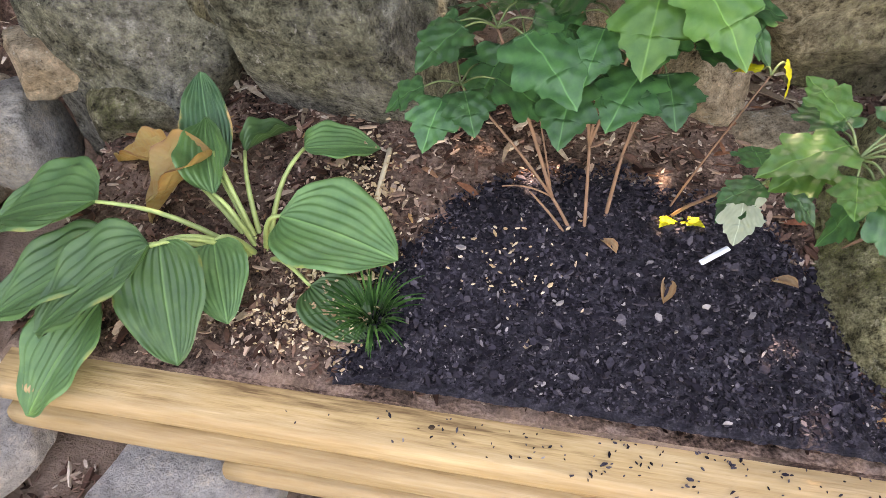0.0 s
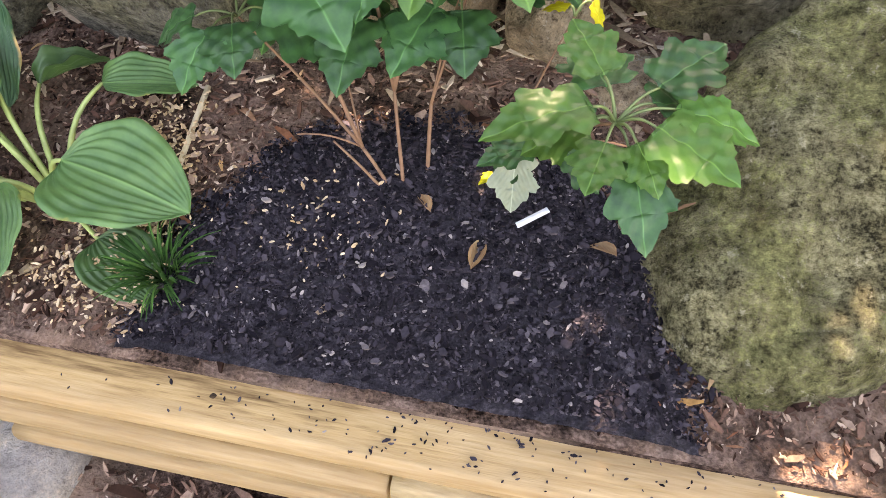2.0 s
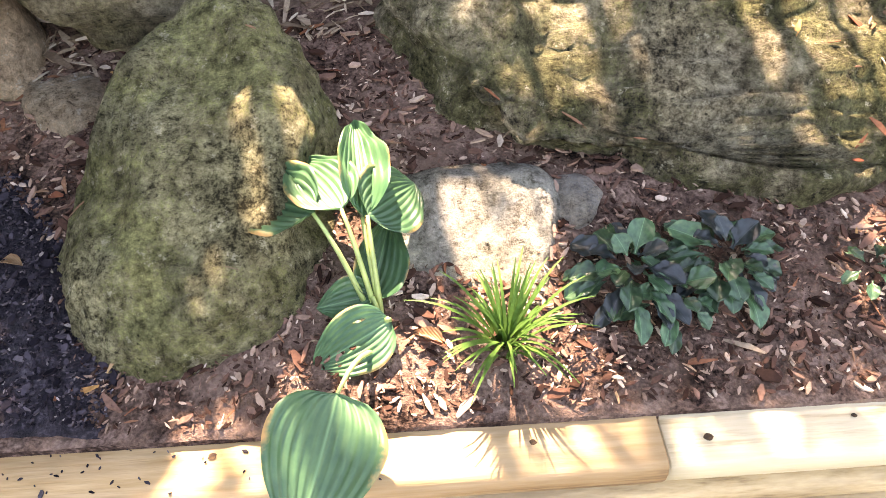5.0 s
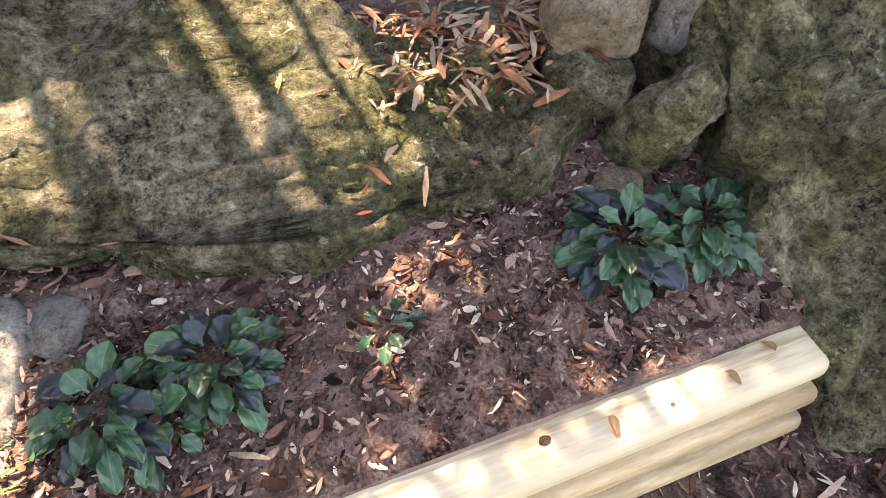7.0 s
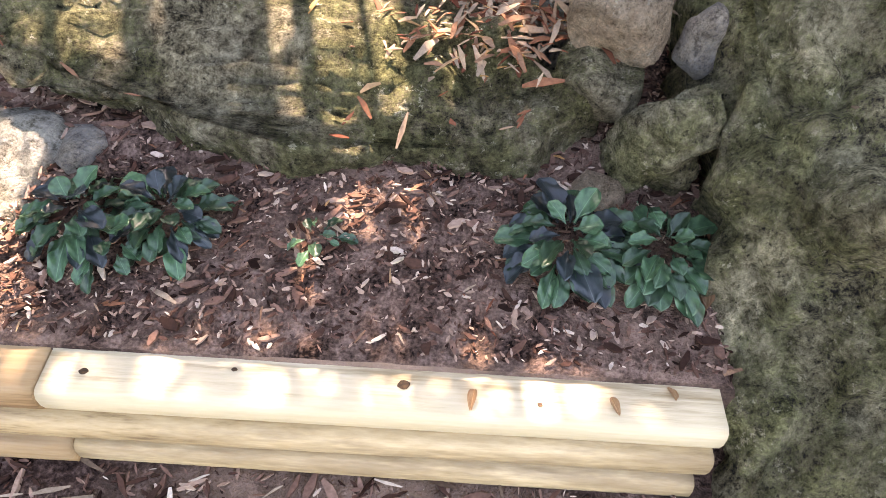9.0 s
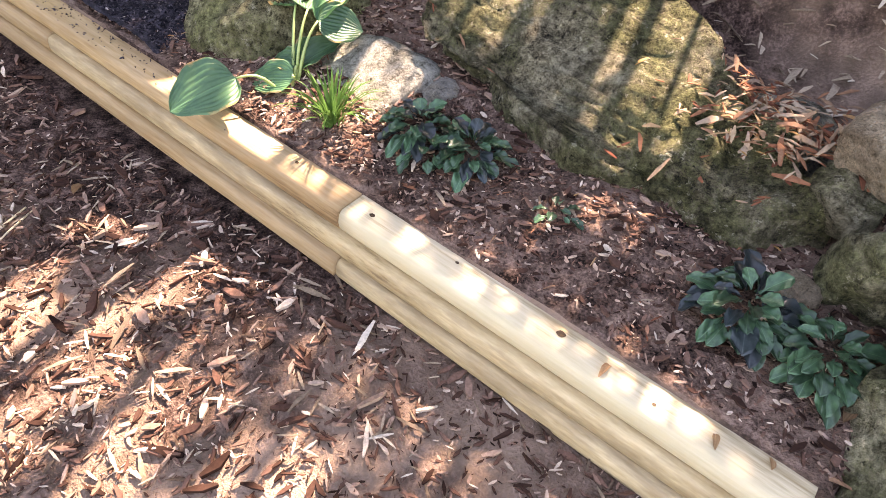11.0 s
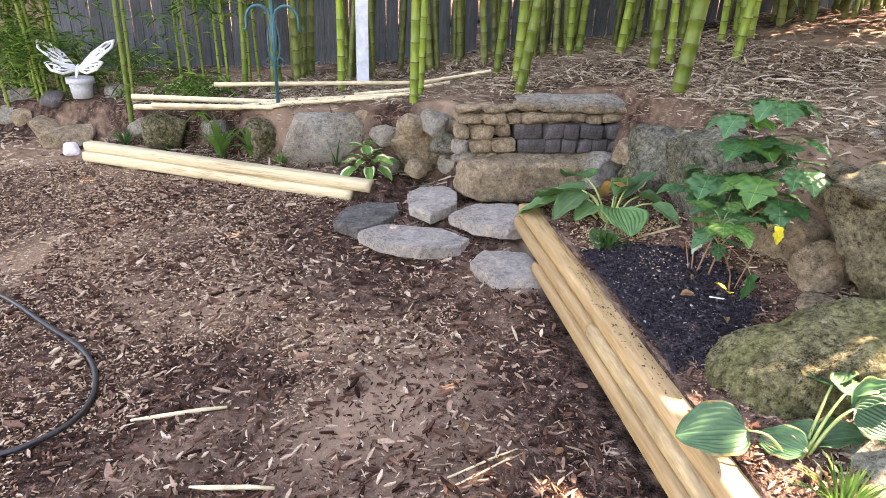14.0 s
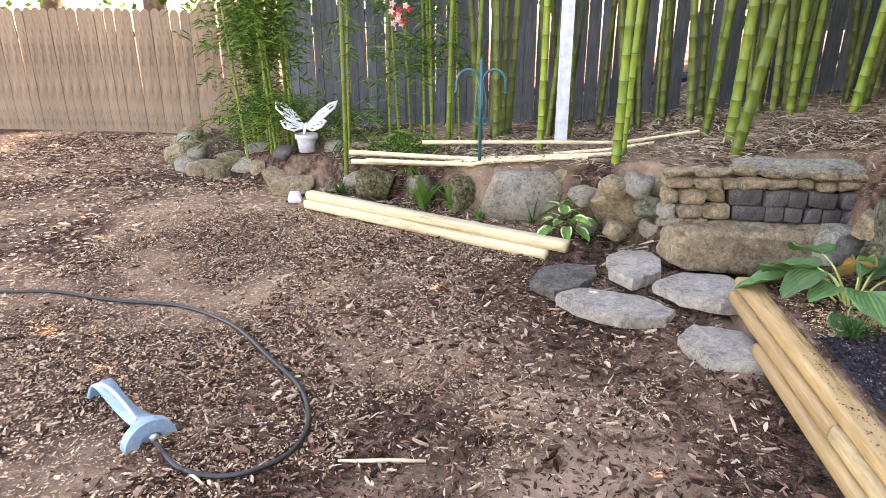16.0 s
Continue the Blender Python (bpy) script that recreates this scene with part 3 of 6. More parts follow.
def leaf_mat(name, a, b, edge=None, rough=0.5, through=0.3, veins=0.0, edge_at=0.42, vary=0.3):
    """A leaf of unit length along y and unit width along x: two greens, veins, an optional dry edge, some light passing through."""
    m, n, l, bs = shader(name, rough)
    c = n.new("ShaderNodeTexCoord")
    t = noise_node(n, l, c.outputs["Object"], 3.5, 4)
    r = ramp(n, [(0.3, a), (0.7, b)])
    l.new(t.outputs[0], r.inputs[0])
    col = r.outputs[0]
    sep = n.new("ShaderNodeSeparateXYZ")
    l.new(c.outputs["Object"], sep.inputs[0])
    ab = n.new("ShaderNodeMath")
    ab.operation = "ABSOLUTE"
    l.new(sep.outputs[0], ab.inputs[0])
    vr = ramp(n, [(0.0, (1, 1, 1)), (0.018, (0, 0, 0))])
    l.new(ab.outputs[0], vr.inputs[0])
    col = mix(n, l, "MIX", vr.outputs[0], col, tuple(min(1, x * 1.45 + 0.012) for x in b))
    if veins:
        w = n.new("ShaderNodeTexWave")
        w.inputs["Scale"].default_value, w.inputs["Distortion"].default_value = veins, 1.2
        w.bands_direction = "DIAGONAL"
        mp = n.new("ShaderNodeCombineXYZ")
        l.new(ab.outputs[0], mp.inputs[0])
        neg = n.new("ShaderNodeMath")
        neg.operation = "MULTIPLY"
        neg.inputs[1].default_value = -0.8
        l.new(sep.outputs[1], neg.inputs[0])
        l.new(neg.outputs[0], mp.inputs[1])
        l.new(mp.outputs[0], w.inputs["Vector"])
        bump(n, l, bs, w.outputs[1], 0.22, 0.008)
    if edge:
        e = n.new("ShaderNodeMath")
        e.operation = "MULTIPLY_ADD"
        l.new(t.outputs[0], e.inputs[0])
        e.inputs[1].default_value = 0.35
        l.new(ab.outputs[0], e.inputs[2])
        er = ramp(n, [(edge_at + 0.13, (0, 0, 0)), (edge_at + 0.2, (1, 1, 1))])
        l.new(e.outputs[0], er.inputs[0])
        col = mix(n, l, "MIX", er.outputs[0], col, edge)
    info, hsv, mr = n.new("ShaderNodeObjectInfo"), n.new("ShaderNodeHueSaturation"), n.new("ShaderNodeMapRange")
    mr.inputs[3].default_value, mr.inputs[4].default_value = 1 - vary, 1 + vary
    l.new(info.outputs["Random"], mr.inputs[0])
    l.new(mr.outputs[0], hsv.inputs["Value"])
    l.new(col, hsv.inputs["Color"])
    l.new(hsv.outputs[0], bs.inputs["Base Color"])
    tr, ms = n.new("ShaderNodeBsdfTranslucent"), n.new("ShaderNodeMixShader")
    l.new(hsv.outputs[0], tr.inputs[0])
    ms.inputs[0].default_value = through
    l.new(bs.outputs[0], ms.inputs[1])
    l.new(tr.outputs[0], ms.inputs[2])
    l.new(ms.outputs[0], n["Material Output"].inputs[0])
    return m


def island_mat(name, stops, rough=0.9, through=0.0):
    """Loose pieces joined in one mesh: a colour drawn per piece, with grain."""
    m, n, l, b = shader(name, rough)
    g = n.new("ShaderNodeNewGeometry")
    r = ramp(n, stops)
    l.new(g.outputs["Random Per Island"], r.inputs[0])
    t = noise_node(n, l, place_vec(n, l), 120, 3)
    tr = ramp(n, [(0.3, (0.65, 0.65, 0.65)), (0.7, (1.1, 1.1, 1.1))])
    l.new(t.outputs[0], tr.inputs[0])
    l.new(mix(n, l, "MULTIPLY", 1.0, r.outputs[0], tr.outputs[0]), b.inputs["Base Color"])
    b.inputs["Specular IOR Level"].default_value = 0.06
    if through:
        tl, ms = n.new("ShaderNodeBsdfTranslucent"), n.new("ShaderNodeMixShader")
        l.new(r.outputs[0], tl.inputs[0])
        ms.inputs[0].default_value = through
        l.new(b.outputs[0], ms.inputs[1])
        l.new(tl.outputs[0], ms.inputs[2])
        l.new(ms.outputs[0], n["Material Output"].inputs[0])
    return m


def plain(name, colour, rough=0.5, metal=0.0, scale=40, vary=0.2):
    lo, hi = tuple(c * (1 - vary) for c in colour), tuple(min(1, c * (1 + vary)) for c in colour)
    m, n, l, b = shader(name, rough, metal)
    t = noise_node(n, l, place_vec(n, l), scale, 5)
    r = ramp(n, [(0.3, lo), (0.7, hi)])
    l.new(t.outputs[0], r.inputs[0])
    l.new(r.outputs[0], b.inputs["Base Color"])
    bump(n, l, b, t.outputs[0], 0.15, 0.002)
    return m


M_CHIP = island_mat("bark chips", [(0.0, (0.022, 0.011, 0.008)), (0.4, (0.11, 0.056, 0.040)), (0.7, (0.245, 0.14, 0.102)), (0.88, (0.44, 0.30, 0.22)), (1.0, (0.66, 0.53, 0.41))])
M_STRAW = island_mat("dry bamboo leaves", [(0.0, (0.10, 0.065, 0.045)), (0.4, (0.25, 0.18, 0.12)), (0.75, (0.45, 0.35, 0.25)), (1.0, (0.66, 0.56, 0.44))])
M_DUST = island_mat("sawdust", [(0.0, (0.40, 0.26, 0.14)), (0.6, (0.62, 0.45, 0.28)), (1.0, (0.75, 0.6, 0.42))])
M_DUST2 = island_mat("trodden sawdust", [(0.0, (0.24, 0.14, 0.09)), (0.35, (0.42, 0.27, 0.175)), (0.7, (0.56, 0.40, 0.27)), (1.0, (0.72, 0.58, 0.43))])
M_CRUMB = island_mat("soil crumbs", [(0.0, (0.008, 0.007, 0.010)), (0.4, (0.026, 0.022, 0.028)), (0.75, (0.06, 0.052, 0.064)), (0.96, (0.11, 0.095, 0.105)), (1.0, (0.34, 0.3, 0.28))])
M_BLACK = grainy("potting soil", [(0.25, (0.008, 0.007, 0.009)), (0.55, (0.026, 0.022, 0.028)), (0.85, (0.08, 0.07, 0.08))], 40, 160, 0.95, 0.008, None, vary=0)
M_HOSTA = leaf_mat("hosta leaf", (0.045, 0.13, 0.045), (0.10, 0.22, 0.07), (0.34, 0.30, 0.06), 0.42, 0.25, 0, 0.52)
M_HOSTA2 = leaf_mat("hosta leaf with dry rim", (0.035, 0.115, 0.055), (0.085, 0.20, 0.085), (0.55, 0.33, 0.12), 0.42, 0.25, 0, 0.47)
M_HDRY = leaf_mat("withered hosta leaf", (0.45, 0.22, 0.06), (0.5, 0.38, 0.14), (0.3, 0.13, 0.05), 0.6, 0.25, 9, 0.45)
M_VARI = leaf_mat("white-rimmed hosta leaf", (0.05, 0.15, 0.03), (0.10, 0.24, 0.04), (0.65, 0.7, 0.42), 0.45, 0.25, 7, 0.36, 0.1)
M_HYD = leaf_mat("lobed shrub leaf", (0.02, 0.085, 0.035), (0.05, 0.175, 0.05), None, 0.38, 0.3, 2.5)
M_HYDL = leaf_mat("fresh lobed shrub leaf", (0.045, 0.16, 0.035), (0.10, 0.25, 0.05), None, 0.4, 0.35, 2.5)
M_HYDU = leaf_mat("pale leaf underside", (0.30, 0.38, 0.27), (0.40, 0.48, 0.36), None, 0.6, 0.2, 6)
M_YEL = leaf_mat("yellow leaf", (0.7, 0.6, 0.02), (0.8, 0.72, 0.05), None, 0.5, 0.4, 6, vary=0.08)
M_AJU = leaf_mat("bronze-green leaf", (0.02, 0.055, 0.03), (0.055, 0.13, 0.06), None, 0.35, 0.12, 0, vary=0.5)
M_AJUP = leaf_mat("purple-bronze leaf", (0.014, 0.022, 0.024), (0.03, 0.045, 0.045), None, 0.35, 0.1, 0, vary=0.4)
M_STALK = plain("pale green stalk", (0.28, 0.36, 0.12), 0.45)
M_LSTALK = plain("dark green leaf stalk", (0.12, 0.17, 0.06), 0.5)
M_TWIG = plain("brown twig", (0.23, 0.125, 0.075), 0.8)
M_GRASS = island_mat("bright grass blades", [(0.0, (0.04, 0.11, 0.03)), (0.6, (0.10, 0.21, 0.05)), (1.0, (0.24, 0.34, 0.13))], 0.45, 0.3)
M_MONDO = island_mat("dark grass blades", [(0.0, (0.02, 0.07, 0.02)), (0.7, (0.05, 0.15, 0.04)), (1.0, (0.1, 0.25, 0.06))], 0.45, 0.2)
M_BLEAF = island_mat("bamboo leaves", [(0.0, (0.025, 0.075, 0.015)), (0.6, (0.07, 0.17, 0.03)), (1.0, (0.2, 0.32, 0.07))], 0.5, 0.35)
M_LITTER = island_mat("fallen leaves", [(0.0, (0.16, 0.05, 0.03)), (0.35, (0.3, 0.13, 0.07)), (0.6, (0.30, 0.19, 0.12)), (0.85, (0.44, 0.33, 0.23)), (1.0, (0.5, 0.26, 0.09))], 0.7, 0.1)
M_WHITE = plain("white paint", (0.78, 0.8, 0.82), 0.5)
M_POST = plain("whitewashed post", (0.62, 0.68, 0.78), 0.7, scale=15)
M_POT = plain("grey pot", (0.5, 0.52, 0.56), 0.8)
M_IRON = plain("teal-black iron", (0.012, 0.1, 0.125), 0.4, 0.1)
M_HOSE = plain("black rubber", (0.018, 0.018, 0.02), 0.35)
M_HOSEG = plain("grey hose end", (0.35, 0.36, 0.37), 0.35, 0.3)
M_PLAST = plain("blue-grey plastic", (0.20, 0.33, 0.45), 0.45)
M_CANE = plain("dry bamboo pole", (0.60, 0.50, 0.33), 0.6, scale=12, vary=0.3)
M_FLRED, M_FLWH = plain("red petals", (0.6, 0.05, 0.06), 0.6), plain("pink petals", (0.75, 0.5, 0.5), 0.6)
M_TRUNK = plain("tree bark", (0.12, 0.085, 0.06), 0.95, scale=9, vary=0.5)

# ---- paving ----


def flagstone(cx, cy, z, hx, hy, ang, seed, mat, label):
    rng = np.random.default_rng(seed)
    n = 40
    knees = 7
    a0 = rng.uniform(0, 6.28)
    ks = sorted(a0 + 6.283 * (i + rng.uniform(-0.25, 0.25)) / knees for i in range(knees))
    kp = [(math.cos(a) * rng.uniform(0.84, 1.16), math.sin(a) * rng.uniform(0.84, 1.16)) for a in ks]
    out = []
    for i in range(knees):
        p, q = kp[i], kp[(i + 1) % knees]
        for k in range(n // knees + 1):
            s = k / (n // knees + 1)
            out.append((p[0] + (q[0] - p[0]) * s, p[1] + (q[1] - p[1]) * s))
    bm = bmesh.new()
    rings = []
    for sc, h in ((0.99, -0.07), (1.01, -0.035), (1.0, -0.008), (0.982, 0.0), (0.72, 0.003), (0.35, 0.001)):
        ring = []
        for x, y in out:
            k = noise.noise((x * 4 + seed, y * 4, h * 9)) * 0.05 + noise.noise((x * 11 + seed, y * 11, h * 30)) * 0.03
            ring.append(bm.verts.new((x * hx * (sc + k), y * hy * (sc + k), h + noise.noise((x * 3 + seed, y * 3, 5)) * 0.008)))
        rings.append(ring)
    m = len(out)
    for a, b in zip(rings, rings[1:]):
        for k in range(m):
            bm.faces.new((a[k], a[(k + 1) % m], b[(k + 1) % m], b[k]))
    bm.faces.new(rings[-1])
    bm.faces.new(rings[0][::-1])
    ob = part("flagstone", bm, mat, smooth=False)
    ob.matrix_world = pose(cx, cy, z, rng.uniform(-2, 2), rng.uniform(-2, 2), ang)
    return tagged(ob, label, "stepping stone", "flagstones laid in mulch")


M_FLAG = rock_mat("flagstone", (0.26, 0.225, 0.205), (0.60, 0.545, 0.50), (0.74, 0.69, 0.64), (0.38, 0.30, 0.23), (0.64, 0.61, 0.58), 0.4, 41.0, 5.0, speck=0.3)
M_SLATE = rock_mat("dark flagstone", (0.085, 0.082, 0.08), (0.20, 0.195, 0.19), (0.33, 0.32, 0.31), (0.17, 0.14, 0.11), (0.3, 0.28, 0.25), 0.5, 47.0, 5.0, speck=0.3)
flagstone(-1.56, -0.46, 0.135, 0.27, 0.19, -35, 31, M_SLATE, "dark slate flagstone set in mulch")
flagstone(-1.14, -0.23, 0.145, 0.18, 0.35, -14, 32, M_FLAG, "long pale grey flagstone set in mulch")
flagstone(-1.66, -0.03, 0.205, 0.31, 0.19, -12, 33, M_FLAG, "thick grey flagstone beside the timber ends")
flagstone(-1.26, 0.30, 0.215, 0.22, 0.25, -10, 34, M_FLAG, "thick grey flagstone at the end of the timber edging")
flagstone(-0.71, 0.25, 0.13, 0.23, 0.2, 18, 35, M_FLAG, "pale broken flagstone partly strewn with soil")

# ---- stones of the beds and terrace ----
hewn("ledge_stone", (-1.78, 0.74, 0.29), (0.17, 0.60, 0.16), [((0.3, 0, 0.95), (-1.72, 0.7, 0.43)), ((0.95, -0.05, 0.2), (-1.62, 0.7, 0.3)), ((0.3, -0.9, 0.2), (-1.75, 0.17, 0.3))], 41, M_TAN, "long low lichen-stained ledge stone below the stone wall", "stone", sub=5, square=0.45, soft=0.02, lumps=0.03, crag=0.03, fine=0.005)
rock("stone", (-1.3, 1.36, 0.47), (0.11, 0.21, 0.10), (32, 0, -20), 72, M_SHADE, "dark leaning stone at the end of the ledge stone", "stone", sub=4)
rock("slab", (-2.08, 1.12, 0.775), (0.24, 0.50, 0.04), (0, 3, 2), 42, M_GREY, "broad flat grey capstone on the dry stone wall", "stone", square=0.5)
rock("boulder", (-2.66, -0.75, 0.35), (0.17, 0.32, 0.2), (0, -8, 4), 43, M_GREY, "pale grey angular boulder behind the far bed", "boulder", sub=5, square=0.5, cuts=10)
rock("boulder", (-2.42, 0.0, 0.38), (0.2, 0.26, 0.2), (0, 8, -20), 44, M_TAN, "tan craggy boulder beside the stone wall", "boulder", sub=5, square=0.55, cuts=10, rough=0.12)
rock("stone", (-3.08, -2.02, 0.30), (0.14, 0.17, 0.16), (0, 0, 10), 45, label="mossy stone behind the far bed", category="stone")
rock("stone", (-2.80, -1.25, 0.32), (0.13, 0.13, 0.15), (0, 0, 30), 46, label="dark mossy stone behind the far bed", category="stone")
rock("stone", (-3.66, -3.0, 0.13), (0.15, 0.22, 0.07), (6, 8, 10), 47, M_TAN, "flat tan stone at the end of the far bed", "stone")
rock("stone", (-3.28, -2.84, 0.12), (0.05, 0.07, 0.05), (0, 0, 10), 48, plain("white quartz", (0.7, 0.66, 0.72), 0.7), "small white quartz stone by the timber end", "stone", sub=3)
rock("stone", (-1.05, 1.22, 0.46), (0.16, 0.26, 0.12), (0, 0, 20), 49, label="grey-brown sloping rock behind the hosta", category="stone")
rock("stone", (-1.5, 1.58, 0.62), (0.15, 0.2, 0.12), (0, 6, 12), 50, M_BLOCK, label="brown lichened rock at the end of the stone wall", category="stone")
rock("stone", (-1.36, 0.98, 0.44), (0.11, 0.12, 0.13), (0, 0, 12), 51, M_GREY, "rough grey stone stacked behind the hosta", "stone")
rock("stone", (-1.22, 1.08, 0.62), (0.1, 0.09, 0.07), (10, 0, 40), 52, M_TAN, "small brown stone lying on other stones", "stone")
rock("stone", (-0.02, 1.28, 0.52), (0.17, 0.12, 0.14), (0, 0, 5), 53, M_TAN, "brown rock behind the lobed shrub", "stone")
rock("stone", (0.26, 1.22, 0.52), (0.09, 0.1, 0.14), (8, 0, 5), 54, M_TAN, "upright tan stone wedged under a boulder", "stone")
rock("stone", (0.40, 1.12, 0.40), (0.1, 0.09, 0.09), (0, 0, 25), 55, M_TAN, "tan stone wedged between boulders", "stone")
for i, (x, y, z, r) in enumerate([(-0.2, 1.75, 0.92, 0.12), (0.05, 1.85, 1.0, 0.13), (-0.45, 1.7, 0.88, 0.14), (-0.75, 1.62, 0.84, 0.13), (-1.0, 1.75, 0.84, 0.11)]):
    rock("stone", (x, y, z), (r, r * 0.8, r * 0.7), (0, 0, 37 * i), 56 + i, M_TAN if i % 2 else M_GREY, "brown angular stone at the edge of the terrace", "stone", "stones of the terrace edge", sub=3)
for i, (x, y, z, r) in enumerate([(-2.14, 0.16, 0.30, 0.10), (-2.2, -0.08, 0.24, 0.08), (-2.12, 0.3, 0.44, 0.09), (-2.35, -0.27, 0.22, 0.07), (-2.2, 0.22, 0.55, 0.10), (-2.95, -1.6, 0.34, 0.12), (-3.3, -2.25, 0.30, 0.11), (-2.72, -0.42, 0.50, 0.12), (-2.68, -0.2, 0.44, 0.12), (-2.1, 0.04, 0.60, 0.11), (-2.16, -0.12, 0.56, 0.10), (-2.06, 0.1, 0.46, 0.1), (-2.45, -0.3, 0.42, 0.11)]):
    rock("stone", (x, y, z), (r, r * 0.9, r * 0.75), (0, 8, 41 * i), 110 + i, (M_GREY, M_TAN, M_SHADE)[i % 3], "rough fieldstone holding the bank behind the far bed", "stone", "stones of the bank", sub=3)
for i, (x, y, z, r) in enumerate([(-0.78, 1.36, 0.62, 0.19), (-0.36, 1.46, 0.70, 0.16), (-0.02, 1.52, 0.76, 0.15), (0.12, 1.72, 0.88, 0.13), (-1.12, 1.4, 0.66, 0.15)]):
    rock("stone", (x, y, z), (r, r * 0.85, r * 0.8), (6, 4, 53 * i), 130 + i, (M_BLOCK, M_TAN)[i % 2], "brown fieldstone holding the bank behind the shrub", "stone", "stones of the upper bank", sub=4, crag=0.015)
rock("stone", (2.25, 1.2, 0.40), (0.16, 0.13, 0.13), (0, 0, 20), 73, M_SHADE, "rough grey stone under a drift of leaves", "stone")
rock("stone", (2.405, 0.985, 0.485), (0.075, 0.075, 0.07), (0, 0, 0), 62, label="round mossy stone wedged between boulders", category="stone")
rock("stone", (2.44, 1.04, 0.60), (0.10, 0.085, 0.075), (10, 0, -12), 63, M_TAN, "tan rough stone on top of smaller stones", "stone")
rock("stone", (2.568, 0.98, 0.575), (0.032, 0.03, 0.075), (8, 0, 10), 64, M_GREY, "small pale violet stone between boulders", "stone", sub=3)
rock("stone", (1.385, 0.86, 0.33), (0.06, 0.07, 0.06), (0, 0, 10), 65, M_GREY, "small grey stone below the huge boulder", "stone", sub=3)
rock("stone", (1.2, 0.93, 0.33), (0.15, 0.08, 0.05), (8, 0, -15), 66, M_GREY, "flat grey stone half covered by leaf litter", "stone", sub=3)
rock("stone", (2.42, 0.83, 0.31), (0.07, 0.05, 0.06), (0, 0, -15), 67, M_TAN, "small reddish stone in the corner of the bed", "stone", sub=3)
# a rough row of stones edging the terrace at the far end
_r = random.Random(8)
_row = [(-4.35, -3.55), (-4.5, -3.8), (-4.4, -4.1), (-4.55, -4.4), (-4.7, -4.65), (-5.0, -4.9), (-5.3, -5.1), (-5.6, -5.25), (-6.0, -5.45), (-4.05, -3.3)]
for i, (x, y) in enumerate(_row):
    for lvl in range(2 if i % 3 else 1):
        s = _r.uniform(0.14, 0.22) * (0.85 if lvl else 1)
        rock("stone", (x - lvl * 0.12 + _r.uniform(-.03, .03), y + lvl * 0.1 + _r.uniform(-.03, .03), land1(x, y) * 0.35 + 0.06 + lvl * 0.14), (s, s * _r.uniform(0.7, 1.1), s * 0.55), (0, 0, _r.uniform(0, 180)), 70 + i * 2 + lvl,
             (M_TAN, M_GREY, M_BLOCK)[i % 3], "rough fieldstone in a low terrace edge", "stone", "fieldstones of the low edge", sub=3)
for i, (x, y) in enumerate([(-4.3, -2.75), (-4.15, -3.25), (-4.5, -3.1)]):
    rock("stone", (x, y, land1(x, y) + 0.03), (0.13, 0.1, 0.07), (0, 0, 50 * i), 95 + i, M_DARK if i else M_GREY, "dark fieldstone by the pot", "stone", "stones by the pot", sub=3)

# ---- dry stone wall ----
wall_root = tagged(new("dry_stone_wall"), "low dry-laid wall of tan fieldstones and dark blocks", "stone wall", kind="structure")
_meshes = {}
_rw = random.Random(5)


def wall_stone(y0, y1, z0, z1, mat, sq=0.4):
    key = (mat.name, _rw.randrange(5))
    if key not in _meshes:
        me = rock_mesh("wall_stone", (0.085, 0.075, 0.045), 200 + len(_meshes), sub=3, square=sq, cuts=2 if sq < 0.3 else 6, rough=0.03, fine=0.004)
        me.materials.append(mat)
        me.polygons.foreach_set("use_smooth", [True] * len(me.polygons))
        _meshes[key] = me
    ob = new("wall_stone", _meshes[key])
    ob.parent = wall_root
    depth = _rw.uniform(0.14, 0.2)
    ob.matrix_local = pose(-1.91 + _rw.uniform(-0.02, 0.02), (y0 + y1) / 2, (z0 + z1) / 2, _rw.uniform(-4, 4), 0, _rw.uniform(-5, 5)) @ Matrix.Diagonal((depth / 0.17, (y1 - y0) * 1.04 / 0.15, (z1 - z0) * 1.06 / 0.09, 1))


_courses = [(0.36, 0.45), (0.45, 0.545), (0.545, 0.645), (0.645, 0.72), (0.72, 0.775)]
for ci, (z0, z1) in enumerate(_courses):
    y = 0.10 + _rw.uniform(0, 0.06)
    while y < 1.72:
        w = _rw.uniform(0.10, 0.18)
        dark = 0.5 < y < 1.42 and ci in (1, 2)
        mat = M_DARK if dark else (M_TAN if _rw.random() < 0.75 else M_GREY)
        if dark:
            w = _rw.choice((0.17, 0.2, 0.11, 0.15))
            mat = M_FLAG if _rw.random() < 0.28 else M_DARK
        wall_stone(y, y + w - 0.006, z0 + _rw.uniform(-.004, .004), z1 + _rw.uniform(-0.006, 0.004), mat, 0.16 if dark else 0.36)
        y += w

# ---- loose ground cover ----


